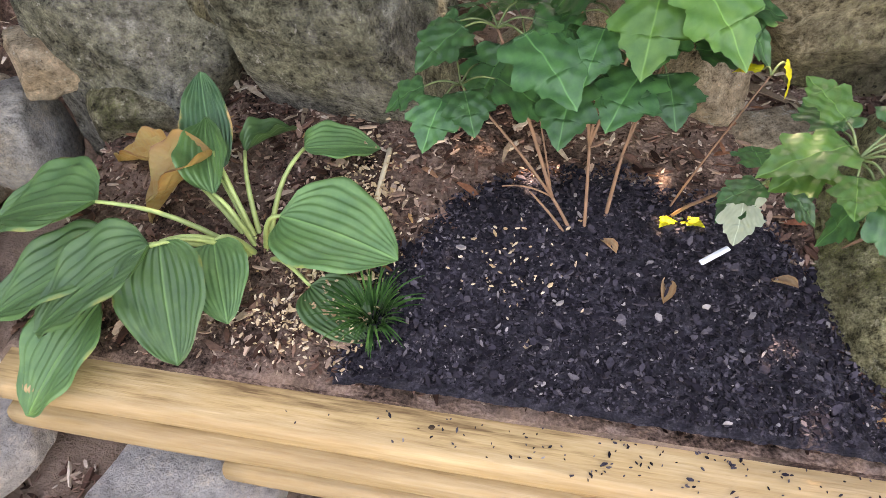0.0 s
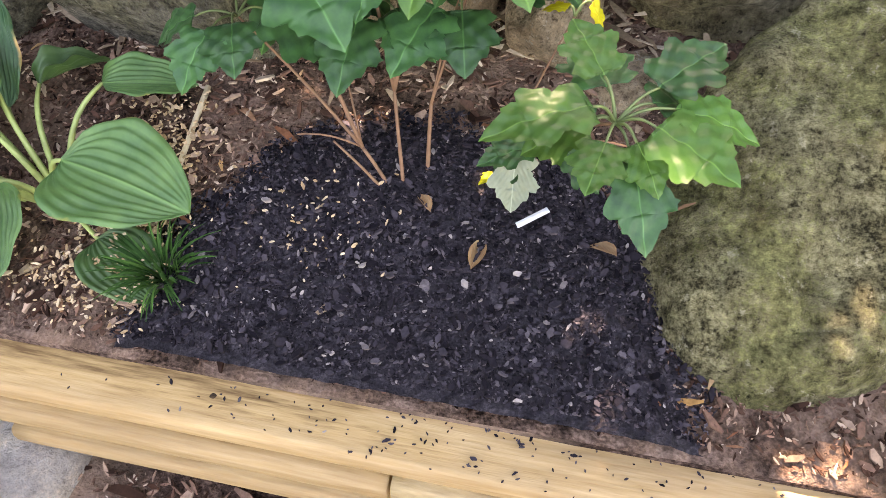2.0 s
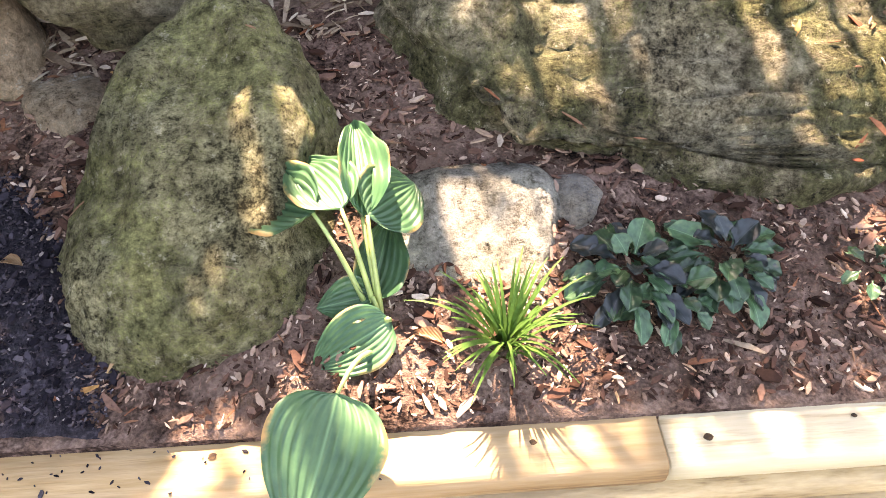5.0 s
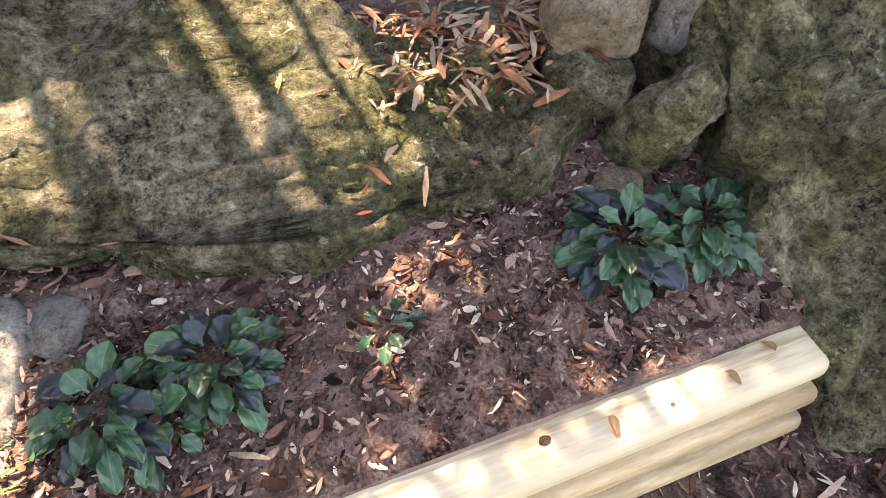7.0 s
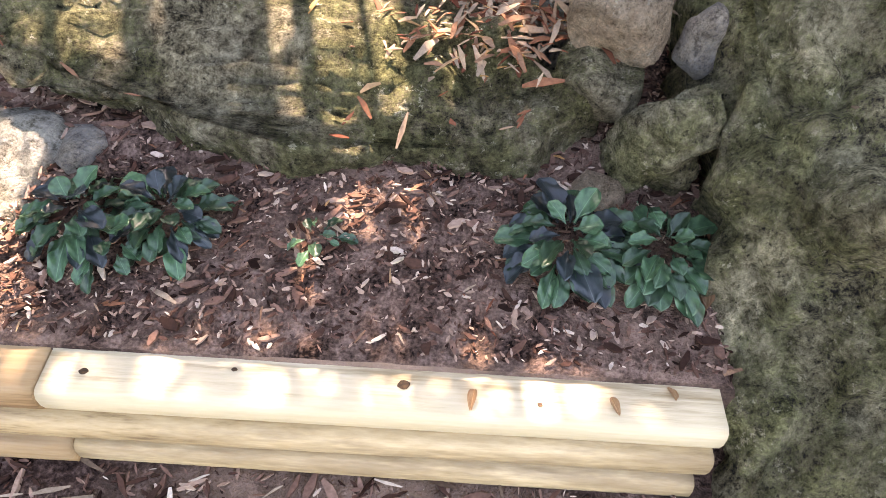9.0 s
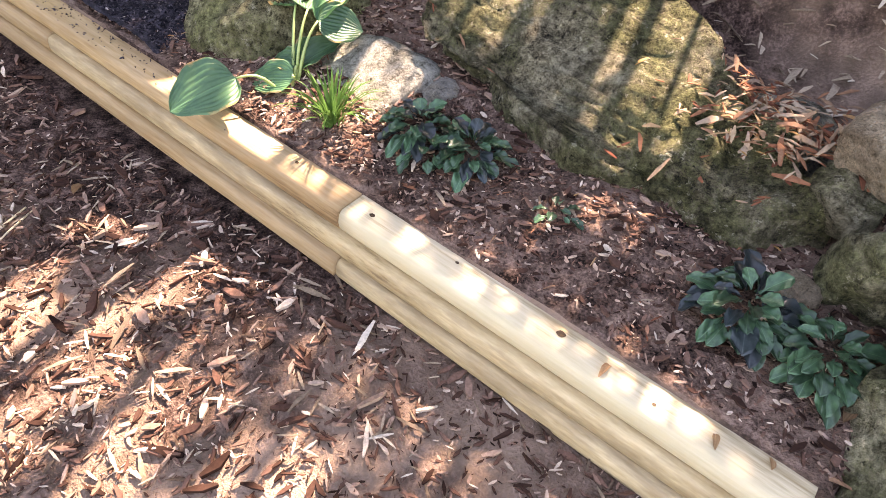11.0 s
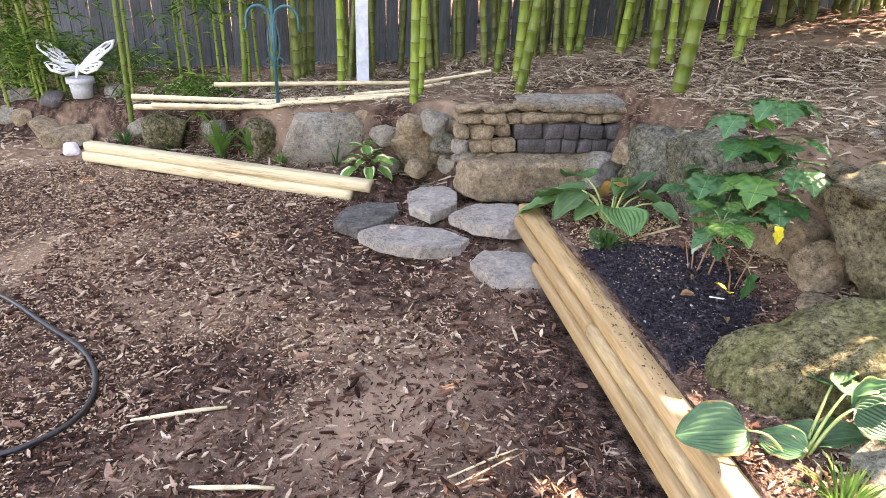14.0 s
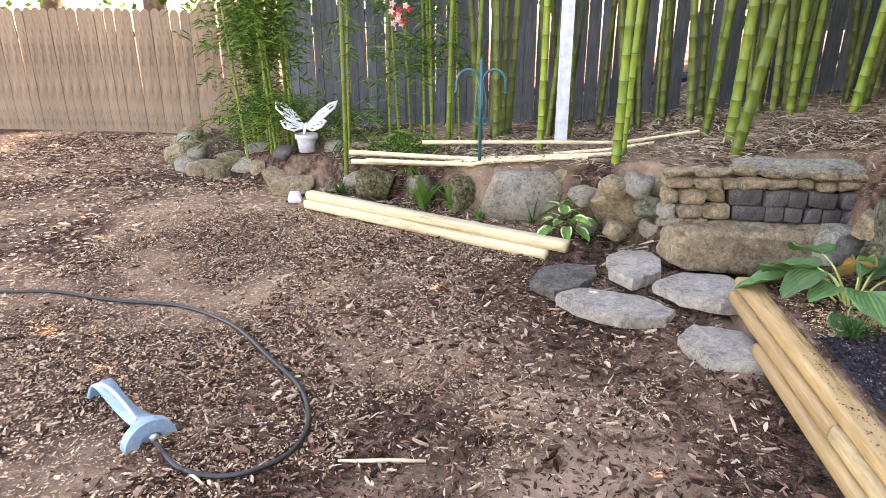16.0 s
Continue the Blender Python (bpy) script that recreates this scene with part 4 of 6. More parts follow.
def strips(name, xy, length, width, thick, seed, mat, label, category, lift=0.004, tilt=0.25, curl=0.0, zfun=None, parent=None, slope=False):
    """Many small loose slivers lying on the land, joined in one mesh."""
    rng = np.random.default_rng(seed)
    n = len(xy)
    z = (zfun or land)(xy[:, 0], xy[:, 1]) + lift * rng.uniform(0.3, 1.6, n)
    a, tx, ty = rng.uniform(0, 2 * np.pi, n), rng.normal(0, tilt, n), rng.normal(0, tilt, n)
    if slope:
        zf = zfun or land
        tx = tx + (zf(xy[:, 0] + 0.02 * np.cos(a), xy[:, 1] + 0.02 * np.sin(a)) - zf(xy[:, 0] - 0.02 * np.cos(a), xy[:, 1] - 0.02 * np.sin(a))) / 0.04
        ty = ty + (zf(xy[:, 0] - 0.02 * np.sin(a), xy[:, 1] + 0.02 * np.cos(a)) - zf(xy[:, 0] + 0.02 * np.sin(a), xy[:, 1] - 0.02 * np.cos(a))) / 0.04
    u = np.stack([np.cos(a), np.sin(a), tx], -1)
    v = np.stack([-np.sin(a), np.cos(a), ty], -1)
    L, W, T = length[:, None] / 2, width[:, None] / 2, np.broadcast_to(np.asarray(thick), (n,))[:, None]
    c = np.stack([xy[:, 0], xy[:, 1], z], -1)
    up = np.array([0, 0, 1.0])
    k = rng.uniform(0.35, 1.0, (n, 1))
    mid = rng.uniform(-0.3, 0.3, (n, 1))
    bowz = curl * L * 0.6
    pts = [c - u * L + v * W * k * 0.3, c - u * L - v * W * 0.4, c + u * L * mid - v * W + up * bowz, c + u * L - v * W * 0.35 * k, c + u * L + v * W * 0.3, c - u * L * mid + v * W * k + up * bowz]
    verts = np.stack(pts + [p + up * T for p in pts], 1).reshape(-1, 3)
    base = (np.arange(n) * 12)[:, None, None]
    quads = np.array([[6, 7, 8, 11], [11, 8, 9, 10], [0, 1, 7, 6], [1, 2, 8, 7], [2, 3, 9, 8], [3, 4, 10, 9], [4, 5, 11, 10], [5, 0, 6, 11]])
    faces = (base + quads[None]).reshape(-1, 4)
    ob = mesh_part(name, from_arrays(name, verts, faces.tolist()), mat, parent, smooth=False)
    return tagged(ob, label, category, kind="stuff")


def patch_xy(rng, n, x0, x1, y0, y1, keep):
    xy = np.stack([rng.uniform(x0, x1, n), rng.uniform(y0, y1, n)], -1)
    return xy[keep(xy[:, 0], xy[:, 1])]


def on_lawn(x, y):
    side = (x - LT_A[0]) * (LT_B[1] - LT_A[1]) - (y - LT_A[1]) * (LT_B[0] - LT_A[0])
    return (rim_side(x, y) < -0.1) & ((y < 0.34) | (x < -1.1)) & ~((side > -0.1) & (x < -1.9) & (y > -2.9))


_g = np.random.default_rng(21)


def sizes(n, mean, spread, top):
    return np.clip(mean * np.exp(_g.normal(0, spread, n)), 0.004, top)


xy = patch_xy(_g, 52000, -2.6, 2.8, -2.4, 0.34, on_lawn)
Lc = sizes(len(xy), 0.0145, 0.62, 0.075)
strips("mulch", xy, Lc, Lc * _g.uniform(0.15, 0.45, len(xy)), Lc * 0.16, 22, M_CHIP, "shredded brown bark mulch strewn over bare soil", "mulch")
xy = patch_xy(_g, 16000, -7.0, 3.2, -8.0, 0.3, lambda x, y: on_lawn(x, y) & ((x < -2.2) | (y < -2.2)))
Lc = sizes(len(xy), 0.024, 0.55, 0.1)
strips("mulch", xy, Lc, Lc * _g.uniform(0.25, 0.5, len(xy)), Lc * 0.12, 23, M_CHIP, "shredded brown bark mulch strewn farther out", "mulch")
xy = patch_xy(_g, 2000, -2.4, 2.8, -1.6, 0.34, lambda x, y: on_lawn(x, y) & (_g.random(len(x)) < 0.25 + 0.75 * (x > 0.3)))
Lc = sizes(len(xy), 0.04, 0.4, 0.11)
strips("dry_leaves", xy, Lc, Lc * 0.17, 0.0012, 24, M_STRAW, "pale dry slivers of bamboo lying on mulch", "dry leaves", 0.01, 0.12, 0.1)
xy = patch_xy(_g, 15000, -6.5, 3.2, -4.6, 5.0, lambda x, y: rim_side(x, y) > -0.22)
Lc = sizes(len(xy), 0.065, 0.45, 0.2)
strips("leaf_litter", xy, Lc, Lc * 0.17, 0.0015, 25, M_STRAW, "deep litter of dry bamboo leaves on the terrace", "leaf litter", 0.018, 0.22, 0.15)
def dusty(x, y):
    return on_lawn(x, y) & (np.array([noise.fractal((a * 1.1, b * 1.1, 9.0), 1.0, 2.0, 3) for a, b in zip(x, y)]) + 0.5 * (-0.75 - y) > 0.02)


xy = patch_xy(_g, 90000, -3.2, 1.3, -4.2, -0.1, dusty)
Lc = sizes(len(xy), 0.010, 0.5, 0.03)
strips("sawdust", xy, Lc, Lc * _g.uniform(0.3, 0.7, len(xy)), Lc * 0.12, 34, M_DUST2, "pale sawdust and fine chips trodden into the lawn soil", "sawdust", 0.005)
xy = patch_xy(_g, 22000, -6.8, 0.5, -8.5, -2.5, lambda x, y: dusty(x, y) & ((x < -3.0) | (y < -4.0)))
Lc = sizes(len(xy), 0.028, 0.45, 0.06)
strips("sawdust", xy, Lc, Lc * _g.uniform(0.4, 0.8, len(xy)), Lc * 0.06, 35, M_DUST2, "pale sawdust spread over the farther lawn", "sawdust", 0.006, 0.12)
xy = patch_xy(_g, 10000, -2.2, 2.6, 1.2, 3.2, lambda x, y: (rim_side(x, y) > -0.05))
Lc = sizes(len(xy), 0.055, 0.45, 0.16)
strips("leaf_litter", xy, Lc, Lc * 0.17, 0.0015, 36, M_STRAW, "dry bamboo leaves above the boulders", "leaf litter", 0.015, 0.2, 0.15)
xy = patch_xy(_g, 6000, -1.9, 1.2, 1.12, 2.0, lambda x, y: rim_side(x, y) > -0.25)
Lc = sizes(len(xy), 0.03, 0.5, 0.1)
strips("leaf_litter", xy, Lc, Lc * 0.25, 0.0015, 39, M_STRAW, "dry leaves and chips on the bank behind the shrub", "leaf litter", 0.012, 0.3, 0.15)
xy = patch_xy(_g, 9000, -4.6, -2.0, -2.6, 3.0, lambda x, y: rim_side(x, y) > -0.22)
Lc = sizes(len(xy), 0.06, 0.45, 0.18)
strips("leaf_litter", xy, Lc, Lc * 0.17, 0.0015, 37, M_STRAW, "dry bamboo leaves round the culms", "leaf litter", 0.02, 0.25, 0.15)
xy = patch_xy(_g, 5200, -3.4, -2.0, -2.7, 0.2, lambda x, y: ~on_lawn(x, y) & (rim_side(x, y) < 0.1))
Lc = sizes(len(xy), 0.018, 0.5, 0.06)
strips("bed_mulch", xy, Lc, Lc * _g.uniform(0.25, 0.5, len(xy)), Lc * 0.15, 38, M_CHIP, "dark bark mulch in the far bed", "mulch", 0.006, 0.3)
bed_keep = lambda x, y: (y > 0.49) & (rim_side(x, y) < 0.05) & (x > -1.15)
xy = patch_xy(_g, 30000, -1.1, 2.75, 0.49, 1.3, bed_keep)
Lc = sizes(len(xy), 0.0085, 0.6, 0.04)
strips("bed_mulch", xy, Lc, Lc * _g.uniform(0.25, 0.6, len(xy)), Lc * 0.15, 26, M_CHIP, "crumbled brown bark mulch in the planting bed", "mulch")
xy = patch_xy(_g, 240, 0.6, 2.75, 0.5, 1.3, bed_keep)
Lc = sizes(len(xy), 0.024, 0.5, 0.07)
strips("fallen_leaves", xy, Lc, Lc * 0.2, 0.001, 27, M_LITTER, "brown and tan fallen leaves in the bed", "fallen leaves", 0.008, 0.2, 0.25)
xy = patch_xy(_g, 130, -1.1, 0.6, 0.5, 1.2, bed_keep)
Lc = sizes(len(xy), 0.035, 0.35, 0.07)
strips("fallen_leaves", xy, Lc, Lc * 0.3, 0.001, 28, M_LITTER, "tan wood slivers and fallen leaves in the bed", "fallen leaves", 0.008, 0.2, 0.25)
xy = np.concatenate([_g.normal((-0.43, 0.76), (0.05, 0.11), (900, 2)), _g.normal((-0.09, 0.75), (0.06, 0.05), (120, 2)), _g.normal((-0.5, 0.58), (0.07, 0.03), (200, 2))])
xy = xy[xy[:, 1] > 0.5]
Lc = sizes(len(xy), 0.007, 0.4, 0.02)
strips("sawdust", xy, Lc, Lc * 0.6, 0.002, 29, M_DUST, "pale sawdust spilled in the bed", "sawdust", 0.03)

# ---- black potting soil ----


def black_at(x, y):
    wob = np.array([noise.noise((a * 7, b * 7, 2)) for a, b in zip(np.ravel(x), np.ravel(y))]).reshape(np.shape(x))
    return 1 - ((x - 0.09) / 0.5) ** 2 - ((y - 0.48) / 0.53) ** 2 + 0.16 * wob


px, py = np.meshgrid(np.arange(-0.5, 0.78, 0.011), np.arange(0.485, 1.1, 0.011), indexing="ij")
pm = black_at(px, py)
pz = land(px, py) - 0.004 + 0.028 * sstep(0.0, 0.35, pm) + _g.normal(0, 0.0028, px.shape)
_i = np.arange(px.size).reshape(px.shape)
_f = np.stack([_i[:-1, :-1], _i[1:, :-1], _i[1:, 1:], _i[:-1, 1:]], -1)[(pm[:-1, :-1] > -0.02)].reshape(-1, 4)
tagged(mesh_part("potting_soil", from_arrays("potting_soil", np.stack([px, py, pz], -1).reshape(-1, 3), _f.tolist()), M_BLACK), "heap of black potting soil round the shrub", "soil", kind="stuff")


def black_z(x, y):
    return land(x, y) + 0.024 * sstep(0.0, 0.35, black_at(x, y))


xy = patch_xy(_g, 22000, -0.45, 0.7, 0.5, 1.05, lambda x, y: black_at(x, y) > 0.0)
Lc = sizes(len(xy), 0.0046, 0.55, 0.02)
strips("soil_crumbs", xy, Lc, Lc * _g.uniform(0.4, 0.9, len(xy)), Lc * 0.3, 30, M_CRUMB, "coarse crumbs of dark potting soil with pale flecks", "soil", 0.003, 0.3, zfun=black_z)
xy = np.stack([_g.normal(0.22, 0.3, 190), _g.uniform(YT - 0.045, YT + 0.055, 190)], -1)
xy = xy[(xy[:, 0] < 1.3) & (xy[:, 0] > -0.9)]
Lc = sizes(len(xy), 0.0048, 0.5, 0.014)
strips("soil_crumbs", xy, Lc, Lc * 0.6, 0.002, 33, M_CRUMB, "crumbs of soil spilled on the timber", "soil", 0.0008, 0.02, zfun=lambda x, y: top_z(x) + 0 * y)


# ---- litter on the boulders ----


def crest_of(ob, cell=0.02):
    """The top of a rock as a height over x and y."""
    co = np.empty(len(ob.data.vertices) * 3)
    ob.data.vertices.foreach_get("co", co)
    m = np.array(ob.matrix_world)
    w = co.reshape(-1, 3) @ m[:3, :3].T + m[:3, 3]
    grid = {}
    for x, y, z in w:
        k = (int(math.floor(x / cell)), int(math.floor(y / cell)))
        grid[k] = max(grid.get(k, -9.0), z)

    def height(x, y):
        out = np.full(np.shape(x), -9.0)
        for i, (a, b) in enumerate(zip(np.ravel(x), np.ravel(y))):
            ka, kb = int(math.floor(a / cell)), int(math.floor(b / cell))
            near = [grid[q] for q in ((ka + da, kb + db) for da in (-1, 0, 1) for db in (-1, 0, 1)) if q in grid]
            out[i] = sum(near) / len(near) if near else -9.0
        return out
    return height


def strew(ob, n, L, mat, label, seed, box):
    h = crest_of(ob)
    xy = patch_xy(np.random.default_rng(seed), n, *box, lambda x, y: (h(x, y) > land(x, y) + 0.05) & (np.abs(h(x + 0.03, y) - h(x - 0.03, y)) < 0.05) & (np.abs(h(x, y + 0.03) - h(x, y - 0.03)) < 0.07))
    if len(xy):
        Lc = sizes(len(xy), L, 0.35, L * 2.2)
        strips("fallen_leaves", xy, Lc, Lc * np.random.default_rng(seed).uniform(0.06, 0.3, len(xy)), 0.001, seed, mat, label, "fallen leaves", 0.003, 0.06, 0.1, h, slope=True)


_b = {o.get("label", ""): o for o in scene.objects if o.get("category") == "boulder"}
strew(_b["huge mossy boulder with dry leaves on its sloping top"], 420, 0.03, M_LITTER, "dry leaves and needles scattered on the huge boulder", 601, (1.0, 2.6, 0.8, 1.7))
strew(_b["rounded mossy green-grey boulder beside black potting soil"], 40, 0.03, M_LITTER, "a few dry leaves lying on the rounded boulder", 602, (0.4, 1.05, 0.6, 1.25))
strew(_b["tall steep mossy boulder at the end of the timber edging"], 60, 0.028, M_STRAW, "dry slivers lying on the tall boulder", 603, (2.6, 3.4, 0.3, 1.4))
xy = np.random.default_rng(8).normal((2.22, 1.12), (0.12, 0.08), (520, 2))
_hb = crest_of(_b["huge mossy boulder with dry leaves on its sloping top"])
Lc = sizes(len(xy), 0.034, 0.45, 0.09)
strips("leaf_pile", xy, Lc, Lc * 0.25, 0.0015, 604, M_LITTER, "drift of brown leaves caught between boulder and stones", "fallen leaves", 0.03, 0.3, 0.2, lambda x, y: np.maximum(_hb(x, y), 0.5))

# ---- plants ----


def leaf_mesh(name, outline, cup=0.12, droop=0.25, ripple=0.0, n=12, m=8, ribs=0):
    """A leaf one unit long along y and one unit wide along x, drooping to the tip. outline(u) is the half width."""
    verts, faces = [], []
    for i in range(n + 1):
        u = i / n
        w = outline(u)
        for j in range(m + 1):
            s = 2 * j / m - 1
            x = s * w
            z = cup * (abs(s) ** 1.5) * w * 1.2 - droop * u * u
            if ribs:
                z += 0.017 * math.cos(abs(s) * ribs * math.pi) * math.sin(math.pi * min(1, u * 1.05)) ** 0.6
            z += ripple * math.sin(u * 17 + s * 5) * abs(s)
            verts.append((x, u, z))
    for i in range(n):
        for j in range(m):
            a = i * (m + 1) + j
            faces.append((a, a + 1, a + m + 2, a + m + 1))
    return from_arrays(name, verts, faces)


def oval(u):
    return 0.5 * math.sin(math.pi * min(1, u) ** 0.72) ** 0.8 if 0 < u < 1 else 0.004


def heart(u):
    return 0.5 * max(0.004, math.sin(math.pi * u ** 0.72)) ** 0.62 if 0 < u < 1 else 0.006


def spoon(u):
    return 0.07 + 0.43 * sstep(0.12, 0.55, u) * math.sqrt(max(0.0, 1 - max(0.0, (u - 0.6) / 0.4) ** 2)) if u < 1 else 0.02


def lobed_mesh(name, seed, droop=0.3):
    """An oak-like leaf with five pointed lobes and toothed rims, built as a fan of strips from the midrib."""
    rng = random.Random(seed)
    tips = [(0.0, 0.0), (0.10, 0.05), (0.30, 0.02), (0.46, 0.16), (0.34, 0.30), (0.42, 0.40), (0.53, 0.52), (0.46, 0.62), (0.33, 0.62), (0.32, 0.76), (0.22, 0.78), (0.13, 0.90), (0.0, 1.0)]
    side = []
    for (x0, y0), (x1, y1) in zip(tips, tips[1:]):
        for k in range(3):
            s = k / 3
            side.append((x0 + (x1 - x0) * s + (0.012 if k == 1 else 0) * rng.uniform(0.5, 1.5), y0 + (y1 - y0) * s))
    side.append((0.0, 1.0))
    verts, faces = [], []
    rows = 5
    for sg in (1, -1):
        base = len(verts)
        for x, y in side:
            k = 1 + rng.uniform(-0.05, 0.05)
            my = y * 0.9 + 0.05 * math.sin(y * 3.1)
            for r in range(rows):
                s = r / (rows - 1)
                xx, yy = sg * x * k * s, my + (y - my) * s
                z = 0.16 * abs(xx) - droop * yy * yy - 0.12 * xx * xx * 2 + 0.018 * math.sin(yy * 21 + abs(xx) * 16)
                verts.append((xx, yy, z))
        for i in range(len(side) - 1):
            for r in range(rows - 1):
                a = base + i * rows + r
                q = (a, a + 1, a + rows + 1, a + rows)
                faces.append(q if sg > 0 else q[::-1])
    return from_arrays(name, verts, faces)


def with_mat(me, mat):
    me = me.copy()
    me.materials.append(mat)
    me.polygons.foreach_set("use_smooth", [True] * len(me.polygons))
    return me


def put_leaf(root, me, base, tip, width, name="leaf", roll=0.0, up=(0, 0, 1)):
    base, tip = Vector(base), Vector(tip)
    y = tip - base
    L = y.length
    y.normalize()
    x = y.cross(Vector(up)).normalized()
    z = x.cross(y)
    ob = new(name, me)
    ob.parent = root
    rot = Matrix((x, y, z)).transposed().to_4x4()
    m = Matrix.Translation(base) @ rot @ pose(0, 0, 0, 0, roll, 0) @ Matrix.Diagonal((width, L, L, 1))
    ob.matrix_local = root.matrix_world.inverted() @ m
    return ob


def arc(a, b, sag=0.06, n=8):
    a, b = Vector(a), Vector(b)
    return [a.lerp(b, i / n) + Vector((0, 0, sag * math.sin(math.pi * i / n))) for i in range(n + 1)]


def stalk(root, a, b, r0, r1, mat, sag=0.05, name="stalk", sides=7):
    bm = bmesh.new()
    inv = root.matrix_world.inverted()
    pts = [inv @ p for p in arc(a, b, sag)]
    tube(bm, pts, [r0 + (r1 - r0) * i / 8 for i in range(9)], sides)
    return part(name, bm, mat, root)


HOSTA_ME = leaf_mesh("leaf", heart, 0.22, 0.16, 0.02, 22, 40, 11)
HOSTA_CURL = leaf_mesh("leaf", oval, 0.5, 0.3, 0.04, 18, 32, 9)
H1, H1b, H2, H2c, HD = with_mat(HOSTA_ME, M_HOSTA), with_mat(HOSTA_CURL, M_HOSTA), with_mat(HOSTA_ME, M_HOSTA2), with_mat(HOSTA_CURL, M_HOSTA2), with_mat(HOSTA_CURL, M_HDRY)


def hosta(crown, leaves, label, r=0.007, grow=1.18, up=(0, 0, 1)):
    root = tagged(new("hosta"), label, "hosta")
    root.matrix_world = pose(*crown)
    for me, base, tip, w in leaves:
        stalk(root, crown, base, r, r * 0.55, M_STALK, 0.05)
        put_leaf(root, me, base, Vector(base).lerp(Vector(tip), grow), w * (grow + 0.12), up=up)
    return root


hosta((-0.62, 0.74, 0.35), [
    (H1, (-.545, .745, .51), (-.34, .71, .50), .175), (H1, (-.55, .92, .53), (-.43, .99, .50), .10), (H2, (-.735, .86, .50), (-.80, 1.01, .62), .085), (HD, (-.72, .86, .56), (-.87, .77, .5), .10),
    (HD, (-.85, .88, .5), (-1.01, .92, .5), .07), (H1, (-.90, .70, .56), (-1.15, .70, .53), .165), (H1, (-.87, .65, .47), (-1.12, .53, .43), .16), (H1, (-.75, .62, .54), (-.95, .49, .48), .16),
    (H1, (-.745, .64, .53), (-.675, .47, .46), .13), (H1, (-.675, .69, .48), (-.61, .56, .46), .10), (H1, (-.475, .65, .42), (-.36, .58, .40), .10), (H1, (-.87, .55, .44), (-.97, .37, .37), .15),
    (H1b, (-.685, .91, .52), (-.63, 1.02, .52), .05), (H1b, (-.70, .78, .52), (-.76, .91, .60), .08)], "large green hosta with some yellowed withered leaves")
hosta((1.02, 0.635, 0.25), [
    (H2, (.925, .76, .5), (.795, .86, .46), .12), (H2, (.97, .765, .5), (.895, .89, .5), .10), (H2c, (1.0, .77, .47), (1.0, .94, .54), .07), (H2, (1.01, .765, .48), (1.09, .85, .46), .11),
    (H2c, (1.0, .68, .36), (1.045, .79, .43), .075), (H2c, (1.005, .68, .37), (.925, .66, .38), .065), (H2, (1.035, .635, .36), (.92, .575, .34), .09), (H2, (.955, .50, .385), (.915, .33, .37), .145)], "small hosta with brown-rimmed leaves beside a boulder", 0.006, 1.12, (0.25, -0.45, 0.86))
HV = with_mat(leaf_mesh("leaf", heart, 0.2, 0.35, 0.01, 12, 10, 0), M_VARI)


def rosette(name, x, y, n, rad, high, meshes, label, category, seed, w=0.5, z=None, group=""):
    rng = random.Random(seed)
    z0 = land1(x, y) if z is None else z
    root = tagged(new(name), label, category, group)
    root.matrix_world = pose(x, y, z0)
    for i in range(n):
        a, k = i * 2.399 + rng.uniform(-0.2, 0.2), math.sqrt((i + 0.6) / n)
        d = Vector((math.cos(a), math.sin(a), 0))
        L = rad * rng.uniform(0.55, 0.8)
        b = Vector((x, y, z0 + high * (1 - 0.75 * k) * rng.uniform(0.7, 1.1) + 0.01)) + d * rad * k * 0.55
        t = b + d * L * (0.45 + 0.55 * k) + Vector((rng.uniform(-.2, .2) * L, rng.uniform(-.2, .2) * L, L * (0.6 - 0.75 * k + rng.uniform(-.2, .25))))
        put_leaf(root, rng.choice(meshes), b, t, L * w * rng.uniform(0.8, 1.2), roll=rng.uniform(-20, 20))
    return root


rosette("hosta", -2.30, -0.42, 20, 0.22, 0.24, [HV], "hosta with white-rimmed green leaves in the far bed", "hosta", 5, 0.62, group="")
SPOON = leaf_mesh("leaf", spoon, 0.25, 0.3, 0.05, 16, 10, 5)
A1, A2 = with_mat(SPOON, M_AJU), with_mat(SPOON, M_AJUP)
for x, y, n, r, h, ms, sd in ((1.45, .70, 42, .10, .07, [A1, A1, A1, A2], 1), (1.62, .71, 46, .10, .08, [A1, A1, A2], 2), (2.35, .70, 54, .115, .08, [A1, A1, A2], 3), (2.52, .69, 46, .105, .09, [A1], 4), (1.52, .66, 16, .1, .05, [A1], 6)):
    rosette("bugleweed", x, y, n, r, h, ms, "low bugleweed with dark bronze-green spoon-shaped leaves", "ground cover plant", sd, 0.5, group="bugleweed in the bed")
rosette("seedling", 1.89, 0.69, 9, 0.055, 0.03, [A1], "tiny bugleweed seedling in bare soil", "ground cover plant", 9, 0.5)


